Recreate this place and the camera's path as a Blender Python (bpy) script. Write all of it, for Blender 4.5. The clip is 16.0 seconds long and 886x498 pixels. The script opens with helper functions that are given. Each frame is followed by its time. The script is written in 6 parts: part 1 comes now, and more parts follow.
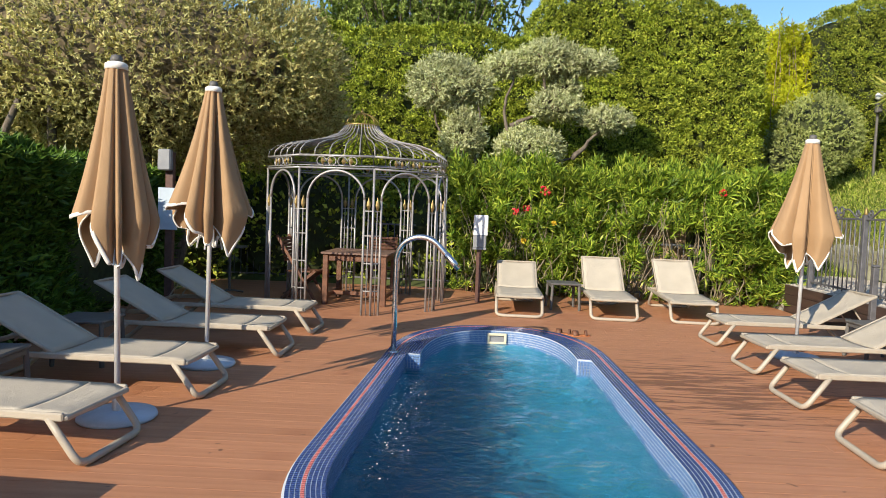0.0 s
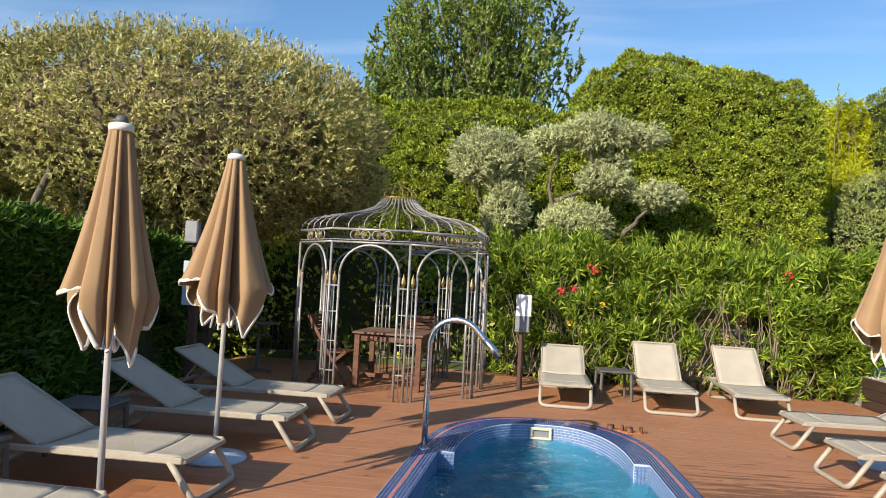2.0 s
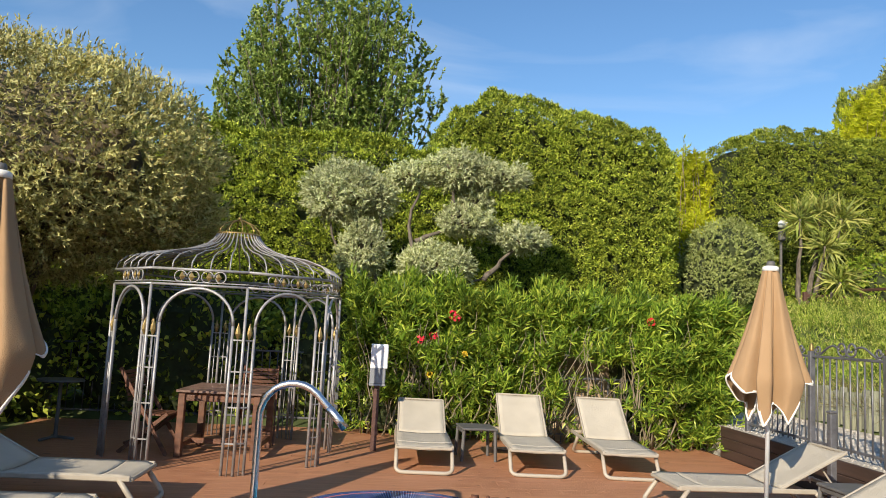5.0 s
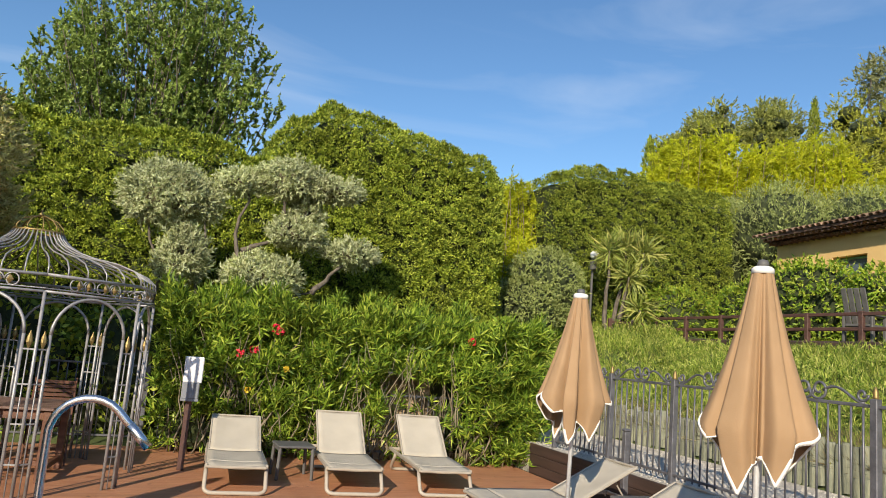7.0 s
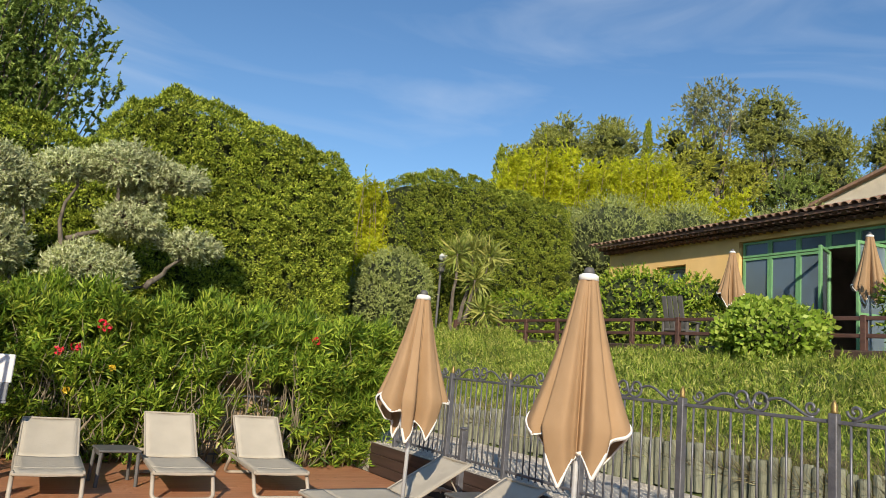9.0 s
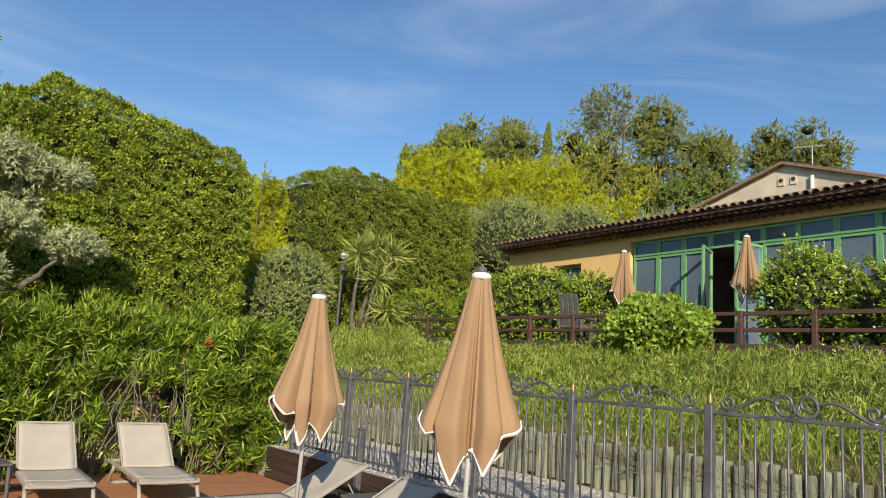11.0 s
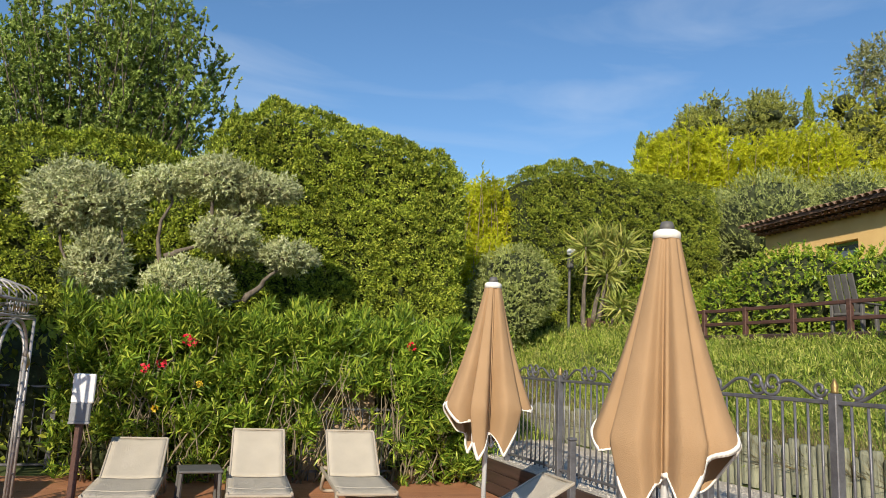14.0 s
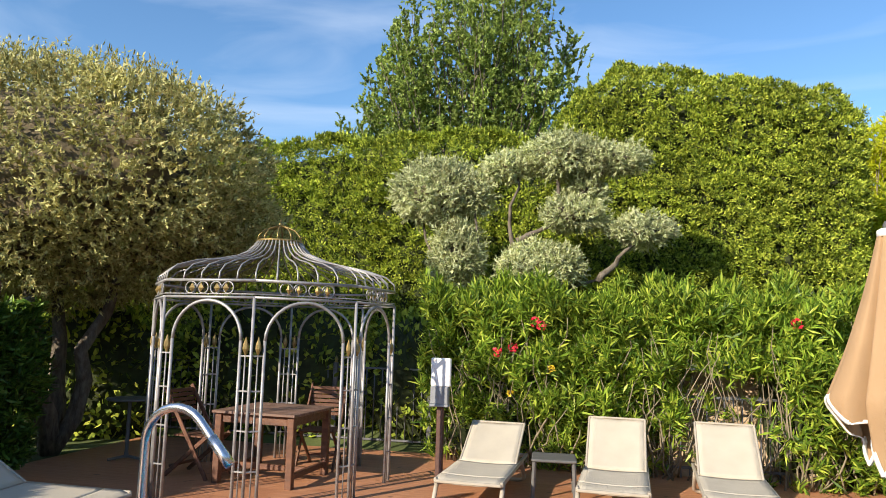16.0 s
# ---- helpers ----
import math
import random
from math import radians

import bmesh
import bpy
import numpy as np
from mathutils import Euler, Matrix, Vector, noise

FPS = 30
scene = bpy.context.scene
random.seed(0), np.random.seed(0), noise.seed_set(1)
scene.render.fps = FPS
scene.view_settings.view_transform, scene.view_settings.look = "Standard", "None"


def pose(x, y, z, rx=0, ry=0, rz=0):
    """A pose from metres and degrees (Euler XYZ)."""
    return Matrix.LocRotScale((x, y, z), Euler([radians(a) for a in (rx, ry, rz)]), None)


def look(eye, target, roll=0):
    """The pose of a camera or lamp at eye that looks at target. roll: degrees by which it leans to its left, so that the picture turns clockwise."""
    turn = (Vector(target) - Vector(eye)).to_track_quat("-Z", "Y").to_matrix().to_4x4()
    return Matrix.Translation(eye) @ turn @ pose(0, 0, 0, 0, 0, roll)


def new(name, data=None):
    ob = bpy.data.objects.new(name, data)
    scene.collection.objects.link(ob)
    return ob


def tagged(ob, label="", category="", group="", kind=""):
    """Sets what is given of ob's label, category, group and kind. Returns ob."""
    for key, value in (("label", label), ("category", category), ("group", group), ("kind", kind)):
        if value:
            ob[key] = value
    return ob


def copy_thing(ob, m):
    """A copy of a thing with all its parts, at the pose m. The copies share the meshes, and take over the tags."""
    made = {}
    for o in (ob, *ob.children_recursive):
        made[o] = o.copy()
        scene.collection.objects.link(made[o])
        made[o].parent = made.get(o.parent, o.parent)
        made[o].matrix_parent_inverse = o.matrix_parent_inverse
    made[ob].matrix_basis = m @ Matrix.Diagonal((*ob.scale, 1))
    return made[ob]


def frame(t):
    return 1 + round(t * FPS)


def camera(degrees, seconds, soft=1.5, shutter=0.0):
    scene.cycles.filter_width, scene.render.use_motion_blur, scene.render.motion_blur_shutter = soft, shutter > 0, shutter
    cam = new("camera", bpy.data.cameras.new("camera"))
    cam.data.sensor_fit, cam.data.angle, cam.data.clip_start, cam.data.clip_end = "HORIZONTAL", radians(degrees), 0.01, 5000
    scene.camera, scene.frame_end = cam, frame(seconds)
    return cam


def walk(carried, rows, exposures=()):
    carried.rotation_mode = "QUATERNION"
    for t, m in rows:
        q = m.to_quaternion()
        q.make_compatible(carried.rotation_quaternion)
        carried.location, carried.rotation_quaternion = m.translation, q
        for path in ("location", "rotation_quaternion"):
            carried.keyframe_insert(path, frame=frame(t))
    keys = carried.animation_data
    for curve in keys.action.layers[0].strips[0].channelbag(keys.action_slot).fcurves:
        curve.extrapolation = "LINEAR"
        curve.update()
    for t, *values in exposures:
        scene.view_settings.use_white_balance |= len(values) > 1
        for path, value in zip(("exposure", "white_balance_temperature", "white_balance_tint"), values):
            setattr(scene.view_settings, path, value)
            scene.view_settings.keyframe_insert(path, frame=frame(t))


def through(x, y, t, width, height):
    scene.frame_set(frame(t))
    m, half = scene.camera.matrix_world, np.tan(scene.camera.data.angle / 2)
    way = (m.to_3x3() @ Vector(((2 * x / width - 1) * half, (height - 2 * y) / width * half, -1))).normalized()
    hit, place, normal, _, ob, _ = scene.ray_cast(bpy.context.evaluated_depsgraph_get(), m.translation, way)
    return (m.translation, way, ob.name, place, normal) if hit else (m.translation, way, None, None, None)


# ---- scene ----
cam = camera(63.8, 16.0, 0.5)
PATH = [
    (0, (0.202, 0.021, 1.479), (0.165, 2.017, 1.355), 2.2),
    (0.5, (0.144, 0.162, 1.507), (0.076, 2.16, 1.449), 2.3),
    (1, (0.087, 0.312, 1.511), (-0.006, 2.31, 1.515), 2.4),
    (1.5, (0.111, 0.462, 1.512), (-0.019, 2.457, 1.558), 2.7),
    (2, (0.219, 0.66, 1.511), (0.053, 2.652, 1.594), 3.1),
    (2.5, (0.254, 0.808, 1.504), (0.101, 2.799, 1.618), 3.3),
    (3, (0.232, 1.022, 1.536), (0.133, 3.014, 1.686), 3.4),
    (3.2, (0.235, 1.11, 1.539), (0.158, 3.101, 1.703), 3.5),
    (5.3, (0.289, 1.654, 1.631), (0.585, 3.619, 1.857), 3.4),
    (5.5, (0.289, 1.654, 1.631), (0.641, 3.608, 1.869), 3.7),
    (6, (0.285, 1.654, 1.631), (0.759, 3.579, 1.899), 4.3),
    (6.5, (0.297, 1.656, 1.636), (0.876, 3.549, 1.921), 4.7),
    (7, (0.312, 1.65, 1.639), (0.981, 3.512, 1.927), 4.8),
    (7.5, (0.319, 1.646, 1.638), (1.067, 3.479, 1.922), 5.0),
    (8, (0.329, 1.629, 1.643), (1.161, 3.424, 1.932), 5.1),
    (8.5, (0.362, 1.627, 1.645), (1.294, 3.37, 1.949), 5.2),
    (9, (0.379, 1.62, 1.649), (1.414, 3.301, 1.971), 5.2),
    (9.5, (0.378, 1.601, 1.653), (1.502, 3.221, 1.99), 5.2),
    (10, (0.379, 1.591, 1.66), (1.581, 3.152, 2.006), 4.9),
    (10.2, (0.374, 1.587, 1.658), (1.606, 3.123, 2.007), 4.8),
    (12.3, (0.812, 1.752, 1.66), (2.034, 3.302, 1.982), 2.6),
    (12.5, (0.875, 1.82, 1.641), (2.067, 3.394, 1.961), 2.3),
    (13, (1.068, 2.037, 1.658), (2.154, 3.685, 1.981), 2.0),
    (13.5, (1.357, 2.153, 1.649), (2.242, 3.916, 1.976), 2.4),
    (14, (1.556, 2.244, 1.642), (2.208, 4.109, 1.957), 2.7),
    (14.5, (1.673, 2.468, 1.632), (2.119, 4.396, 1.922), 2.4),
    (15, (1.818, 2.669, 1.623), (2.028, 4.641, 1.881), 1.8),
    (15.5, (2.045, 2.866, 1.636), (1.952, 4.851, 1.865), 1.6),
    (16, (2.133, 3.042, 1.635), (1.738, 4.989, 1.866), 1.7),
]
walk(cam, [(t, look(eye, target, roll)) for t, eye, target, roll in PATH], exposures=((0.0, 0.42), (1.5, 0.38), (3.0, 0.35), (5.5, 0.28), (7.5, 0.14), (9.0, 0.06), (12.5, 0.04), (13.5, 0.06), (14.5, 0.26), (16.0, 0.6)))

# ---- light ----
SUN_EL, SUN_AZ = 25.0, 214.0
sun_way = Vector((math.cos(radians(SUN_EL)) * math.sin(radians(SUN_AZ)), math.cos(radians(SUN_EL)) * math.cos(radians(SUN_AZ)), math.sin(radians(SUN_EL))))
sun = new("sun", bpy.data.lights.new("sun", "SUN"))
sun.data.energy, sun.data.angle, sun.data.color = 5.0, radians(0.5), (1.0, 0.88, 0.69)
sun.matrix_world = look((0, 0, 0), -sun_way)

world = bpy.data.worlds.new("sky")
scene.world = world
world.use_nodes = True
wn, wl = world.node_tree.nodes, world.node_tree.links
wn.clear()
w_out, w_bg, w_sky = wn.new("ShaderNodeOutputWorld"), wn.new("ShaderNodeBackground"), wn.new("ShaderNodeTexSky")
w_sky.sky_type, w_sky.sun_disc = "NISHITA", False
w_sky.sun_elevation, w_sky.sun_rotation = radians(SUN_EL), radians(SUN_AZ)
w_sky.air_density, w_sky.dust_density, w_sky.ozone_density = 1.0, 0.3, 3.0
w_bg.inputs["Strength"].default_value = 0.138
w_co, w_map, w_noise, w_ramp, w_mix = wn.new("ShaderNodeTexCoord"), wn.new("ShaderNodeMapping"), wn.new("ShaderNodeTexNoise"), wn.new("ShaderNodeValToRGB"), wn.new("ShaderNodeMixRGB")
w_map.inputs["Scale"].default_value = (1.2, 1.5, 5.0)
w_map.inputs["Rotation"].default_value = (0.25, 0.45, 0.3)
w_noise.inputs["Scale"].default_value, w_noise.inputs["Detail"].default_value, w_noise.inputs["Distortion"].default_value = 1.7, 8.0, 1.0
w_ramp.color_ramp.elements[0].position, w_ramp.color_ramp.elements[1].position = 0.48, 1.0
w_ramp.color_ramp.elements[1].color = (0.62, 0.62, 0.62, 1)
w_mix.inputs["Color2"].default_value = (5.2, 5.7, 6.4, 1)
wl.new(w_co.outputs["Generated"], w_map.inputs["Vector"])
wl.new(w_map.outputs["Vector"], w_noise.inputs["Vector"])
wl.new(w_noise.outputs["Fac"], w_ramp.inputs["Fac"])
wl.new(w_ramp.outputs["Color"], w_mix.inputs["Fac"])
w_hsv = wn.new("ShaderNodeHueSaturation")
w_hsv.inputs["Saturation"].default_value, w_hsv.inputs["Value"].default_value = 1.12, 1.0
wl.new(w_sky.outputs["Color"], w_hsv.inputs["Color"])
wl.new(w_hsv.outputs["Color"], w_mix.inputs["Color1"])
wl.new(w_mix.outputs["Color"], w_bg.inputs["Color"])
wl.new(w_bg.outputs["Background"], w_out.inputs["Surface"])


# ---- materials ----
def mat(name, col, col2=None, rough=0.6, metal=0.0, scale=6.0, bump=0.0, bscale=80.0, stretch=(1, 1, 1), vary=0.0, spec=0.5, stain=None, stain_scale=1.2):
    """Two colours mixed by coarse and fine grain, relief, an optional stain and a tone of its own for each object."""
    m = bpy.data.materials.new(name)
    m.use_nodes = True
    n, l = m.node_tree.nodes, m.node_tree.links
    b = n["Principled BSDF"]
    b.inputs["Roughness"].default_value, b.inputs["Metallic"].default_value = rough, metal
    b.inputs["Specular IOR Level"].default_value = spec
    col2 = col2 or tuple(c * 0.8 for c in col)
    co, mp = n.new("ShaderNodeTexCoord"), n.new("ShaderNodeMapping")
    mp.inputs["Scale"].default_value = stretch
    l.new(co.outputs["Object"], mp.inputs["Vector"])
    n1, n2 = n.new("ShaderNodeTexNoise"), n.new("ShaderNodeTexNoise")
    n1.inputs["Scale"].default_value, n1.inputs["Detail"].default_value = scale, 6
    n2.inputs["Scale"].default_value, n2.inputs["Detail"].default_value = bscale, 4
    add = n.new("ShaderNodeMath")
    add.operation = "MULTIPLY_ADD"
    add.inputs[1].default_value = 0.4
    l.new(mp.outputs["Vector"], n1.inputs["Vector"])
    l.new(mp.outputs["Vector"], n2.inputs["Vector"])
    sub = n.new("ShaderNodeMath")
    sub.operation = "SUBTRACT"
    sub.inputs[1].default_value = 0.5
    l.new(n2.outputs["Fac"], sub.inputs[0])
    l.new(sub.outputs[0], add.inputs[0])
    l.new(n1.outputs["Fac"], add.inputs[2])
    ramp = n.new("ShaderNodeValToRGB")
    ramp.color_ramp.elements[0].position, ramp.color_ramp.elements[1].position = 0.3, 0.7
    ramp.color_ramp.elements[0].color, ramp.color_ramp.elements[1].color = (*col2, 1), (*col, 1)
    l.new(add.outputs[0], ramp.inputs["Fac"])
    out = ramp.outputs["Color"]
    if stain:
        n3, r3, mx = n.new("ShaderNodeTexNoise"), n.new("ShaderNodeValToRGB"), n.new("ShaderNodeMixRGB")
        n3.inputs["Scale"].default_value, n3.inputs["Detail"].default_value = stain_scale, 8
        r3.color_ramp.elements[0].position, r3.color_ramp.elements[1].position = 0.52, 0.72
        l.new(co.outputs["Object"], n3.inputs["Vector"])
        l.new(n3.outputs["Fac"], r3.inputs["Fac"])
        l.new(r3.outputs["Color"], mx.inputs["Fac"])
        l.new(out, mx.inputs["Color1"])
        mx.inputs["Color2"].default_value = (*stain, 1)
        out = mx.outputs["Color"]
    if vary:
        oi, mr, hsv = n.new("ShaderNodeObjectInfo"), n.new("ShaderNodeMapRange"), n.new("ShaderNodeHueSaturation")
        mr.inputs["To Min"].default_value, mr.inputs["To Max"].default_value = 1 - vary, 1 + vary
        l.new(oi.outputs["Random"], mr.inputs["Value"])
        l.new(mr.outputs["Result"], hsv.inputs["Value"])
        l.new(out, hsv.inputs["Color"])
        out = hsv.outputs["Color"]
    l.new(out, b.inputs["Base Color"])
    if bump:
        bp = n.new("ShaderNodeBump")
        bp.inputs["Strength"].default_value, bp.inputs["Distance"].default_value = bump, 0.01
        l.new(n2.outputs["Fac"], bp.inputs["Height"])
        l.new(bp.outputs["Normal"], b.inputs["Normal"])
    return m


def leaf_mat(name, cols, rough=0.5, through=0.35, spec=0.25):
    """Foliage: each leaf takes its own tone, and some light passes through it."""
    m = bpy.data.materials.new(name)
    m.use_nodes = True
    n, l = m.node_tree.nodes, m.node_tree.links
    b, out = n["Principled BSDF"], n["Material Output"]
    b.inputs["Roughness"].default_value, b.inputs["Specular IOR Level"].default_value = rough, spec
    g, ramp = n.new("ShaderNodeNewGeometry"), n.new("ShaderNodeValToRGB")
    ramp.color_ramp.interpolation = "LINEAR"
    el = ramp.color_ramp.elements
    while len(el) < len(cols):
        el.new(0.5)
    for k, c in enumerate(cols):
        el[k].position = k / max(1, len(cols) - 1)
        el[k].color = (*c, 1)
    l.new(g.outputs["Random Per Island"], ramp.inputs["Fac"])
    co, n1, hsv, mr = n.new("ShaderNodeTexCoord"), n.new("ShaderNodeTexNoise"), n.new("ShaderNodeHueSaturation"), n.new("ShaderNodeMapRange")
    n1.inputs["Scale"].default_value, n1.inputs["Detail"].default_value = 1.3, 3
    mr.inputs["From Min"].default_value, mr.inputs["From Max"].default_value = 0.3, 0.7
    mr.inputs["To Min"].default_value, mr.inputs["To Max"].default_value = 0.72, 1.28
    l.new(co.outputs["Object"], n1.inputs["Vector"])
    n2, ad = n.new("ShaderNodeTexNoise"), n.new("ShaderNodeMath")
    n2.inputs["Scale"].default_value, n2.inputs["Detail"].default_value = 6.5, 2
    ad.operation, ad.inputs[1].default_value = "MULTIPLY_ADD", 0.6
    l.new(co.outputs["Object"], n2.inputs["Vector"])
    l.new(n2.outputs["Fac"], ad.inputs[0])
    l.new(n1.outputs["Fac"], ad.inputs[2])
    mr.inputs["From Min"].default_value, mr.inputs["From Max"].default_value = 0.55, 1.05
    l.new(ad.outputs[0], mr.inputs["Value"])
    l.new(mr.outputs["Result"], hsv.inputs["Value"])
    l.new(ramp.outputs["Color"], hsv.inputs["Color"])
    l.new(hsv.outputs["Color"], b.inputs["Base Color"])
    tr, mix = n.new("ShaderNodeBsdfTranslucent"), n.new("ShaderNodeMixShader")
    mix.inputs["Fac"].default_value = through
    l.new(hsv.outputs["Color"], tr.inputs["Color"])
    l.new(b.outputs["BSDF"], mix.inputs[1])
    l.new(tr.outputs["BSDF"], mix.inputs[2])
    l.new(mix.outputs["Shader"], out.inputs["Surface"])
    return m


M_DECK = mat("deck_board", (0.52, 0.25, 0.135), (0.4, 0.175, 0.088), 0.55, scale=3.0, bump=0.3, bscale=60, stretch=(0.35, 7, 1), vary=0.06, stain=(0.36, 0.15, 0.075), stain_scale=1.4)
M_LAWN = mat("turf", (0.12, 0.15, 0.04), (0.06, 0.08, 0.02), 0.95, scale=1.5, bump=0.6, bscale=30)
M_SAND = mat("dry_sandy_earth", (0.55, 0.4, 0.26), (0.36, 0.25, 0.15), 0.95, scale=5, bump=0.8, bscale=30)
M_GRAVEL = mat("gravel", (0.62, 0.57, 0.5), (0.33, 0.3, 0.26), 0.9, scale=40, bump=0.9, bscale=110)
M_FASCIA = mat("dark_board", (0.075, 0.045, 0.035), (0.04, 0.025, 0.02), 0.6, scale=4, bump=0.3, stretch=(1, 0.3, 6), vary=0.15)
M_LOG = mat("weathered_log", (0.3, 0.3, 0.21), (0.15, 0.16, 0.115), 0.9, scale=5, bump=0.7, bscale=40, stretch=(6, 6, 0.6), vary=0.2, stain=(0.12, 0.15, 0.09))
M_IRON = mat("grey_painted_iron", (0.2, 0.2, 0.22), (0.11, 0.11, 0.125), 0.45, 0.4, scale=9, bump=0.15)
M_GAZ = mat("grey_wrought_iron", (0.42, 0.41, 0.41), (0.26, 0.25, 0.255), 0.45, 0.35, scale=12, bump=0.15)
M_GOLD = mat("gilded_iron", (0.45, 0.33, 0.13), (0.24, 0.165, 0.06), 0.42, 0.6, scale=20, bump=0.2)
M_STEEL = mat("polished_steel", (0.78, 0.78, 0.78), (0.62, 0.62, 0.63), 0.27, 1.0, scale=10)
M_POLE = mat("white_metal_pole", (0.72, 0.73, 0.74), (0.56, 0.57, 0.58), 0.35, 0.3, scale=8)
M_FRAME = mat("taupe_frame", (0.44, 0.39, 0.315), (0.37, 0.325, 0.265), 0.45, scale=8, bump=0.1)
M_SLING = mat("beige_textile_sling", (0.53, 0.475, 0.385), (0.47, 0.42, 0.34), 0.8, scale=5, bump=0.5, bscale=260)
M_GREY = mat("dark_grey_plastic", (0.13, 0.125, 0.12), (0.09, 0.088, 0.086), 0.55, scale=8, bump=0.1)
M_CLOTH = mat("tan_canvas", (0.39, 0.25, 0.135), (0.335, 0.212, 0.112), 0.85, scale=3.5, bump=0.4, bscale=220)
M_WHITE = mat("white_trim", (0.85, 0.83, 0.78), (0.76, 0.74, 0.7), 0.7, scale=10)
M_DISC = mat("pale_blue_disc", (0.5, 0.6, 0.7), (0.38, 0.47, 0.57), 0.5, scale=6, bump=0.2)
# both teaks are darkened in colour for the shade under the gazebo
M_TEAK = mat("shaded_red_brown_teak", (0.176, 0.0748, 0.039), (0.0845, 0.0338, 0.0195), 0.5, scale=4, bump=0.3, stretch=(1, 5, 5), vary=0.15)
M_TABLETOP = mat("worn_shaded_teak", (0.238, 0.147, 0.112), (0.14, 0.077, 0.056), 0.5, scale=4, bump=0.3, stretch=(1, 6, 6), vary=0.15)
M_BARK = mat("olive_bark", (0.21, 0.175, 0.14), (0.08, 0.065, 0.05), 0.95, scale=8, bump=1.0, bscale=35, stretch=(3, 3, 0.8))
M_STEM = mat("pale_stem", (0.31, 0.26, 0.18), (0.18, 0.145, 0.095), 0.9, scale=10, bump=0.4)
# beige raised to make up for the sunlight the hedge keeps off the boulders
M_ROCK = mat("brightened_beige_rock", (0.8, 0.66, 0.47), (0.66, 0.53, 0.36), 0.95, scale=4, bump=0.8, bscale=30)
M_STUCCO = mat("ochre_stucco", (0.86, 0.58, 0.24), (0.78, 0.51, 0.2), 0.92, scale=1.5, bump=0.5, bscale=120, stain=(0.74, 0.49, 0.22), stain_scale=0.8)
M_STUCCO2 = mat("pale_stucco", (0.68, 0.6, 0.48), (0.5, 0.43, 0.33), 0.95, scale=1.2, bump=0.5, bscale=60, stain=(0.4, 0.36, 0.29), stain_scale=0.7)
M_TILE = mat("clay_roof_tile", (0.34, 0.2, 0.13), (0.19, 0.115, 0.08), 0.9, scale=6, bump=0.6, bscale=60, vary=0.3, stain=(0.16, 0.14, 0.11), stain_scale=3)
M_GENO = mat("dark_eaves_tile", (0.23, 0.135, 0.095), (0.13, 0.075, 0.055), 0.9, scale=6, bump=0.4)
M_GREEN = mat("green_painted_metal", (0.2, 0.42, 0.19), (0.15, 0.34, 0.15), 0.4, scale=6)
# room surfaces coloured dark so that the inside looks unlit
M_ROOM = mat("darkened_room_plaster", (0.24, 0.21, 0.19), (0.17, 0.15, 0.14), 0.9, scale=2)
M_RAILW = mat("red_brown_rail", (0.12, 0.058, 0.045), (0.07, 0.035, 0.028), 0.6, scale=5, bump=0.2, stretch=(5, 1, 5))
M_TBLUE = mat("blue_mosaic", (0.055, 0.1, 0.28), (0.02, 0.04, 0.14), 0.18, scale=60, bscale=140)
M_TPALE = mat("pale_blue_mosaic", (0.2, 0.33, 0.58), (0.09, 0.17, 0.38), 0.18, scale=60, bscale=140)
M_TRED = mat("red_mosaic", (0.6, 0.21, 0.2), (0.42, 0.11, 0.11), 0.2, scale=60, bscale=140)
M_GROUT = mat("pale_grout", (0.5, 0.55, 0.63), (0.4, 0.46, 0.55), 0.8, scale=30)
M_BASIN = mat("blue_liner", (0.04, 0.25, 0.37), (0.024, 0.17, 0.28), 0.5, scale=1.2)
M_CREAM = mat("cream_plastic", (0.72, 0.67, 0.5), (0.6, 0.55, 0.4), 0.4, scale=8)
M_PAPER = mat("white_plastic", (0.82, 0.82, 0.82), (0.74, 0.74, 0.75), 0.5, scale=8)
M_MGREY = mat("grey_plastic", (0.26, 0.27, 0.29), (0.2, 0.21, 0.23), 0.5, scale=8)
M_DEBRIS = mat("dry_leaf", (0.5, 0.2, 0.07), (0.3, 0.1, 0.04), 0.8, scale=20)
M_RED = mat("red_petal", (0.75, 0.02, 0.05), (0.6, 0.01, 0.03), 0.6, scale=20)
M_YELLOW = mat("yellow_leaf", (0.8, 0.6, 0.04), (0.6, 0.4, 0.03), 0.6, scale=20)
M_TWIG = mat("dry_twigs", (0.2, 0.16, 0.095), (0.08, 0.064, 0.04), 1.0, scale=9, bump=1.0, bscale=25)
# near-black green that carries the shade inside foliage and the vent hole
M_CORE = mat("inner_shade", (0.05, 0.065, 0.02), (0.025, 0.032, 0.012), 1.0, scale=5, bump=1.0, bscale=20)

L_OLEA = leaf_mat("oleander_leaf", ((0.045, 0.095, 0.013), (0.14, 0.24, 0.025), (0.29, 0.41, 0.045), (0.54, 0.6, 0.09)), 0.4, 0.3)
L_CYP = leaf_mat("cypress_spray", ((0.07, 0.11, 0.014), (0.21, 0.285, 0.034), (0.42, 0.49, 0.06), (0.68, 0.72, 0.11)), 0.65, 0.25, 0.25)
L_OLIVE = leaf_mat("olive_leaf", ((0.19, 0.185, 0.06), (0.42, 0.41, 0.14), (0.66, 0.64, 0.29), (0.46, 0.37, 0.15)), 0.5, 0.25)
L_SILVER = leaf_mat("silver_olive_leaf", ((0.21, 0.24, 0.09), (0.47, 0.52, 0.25), (0.73, 0.76, 0.47), (0.54, 0.53, 0.3)), 0.5, 0.25)
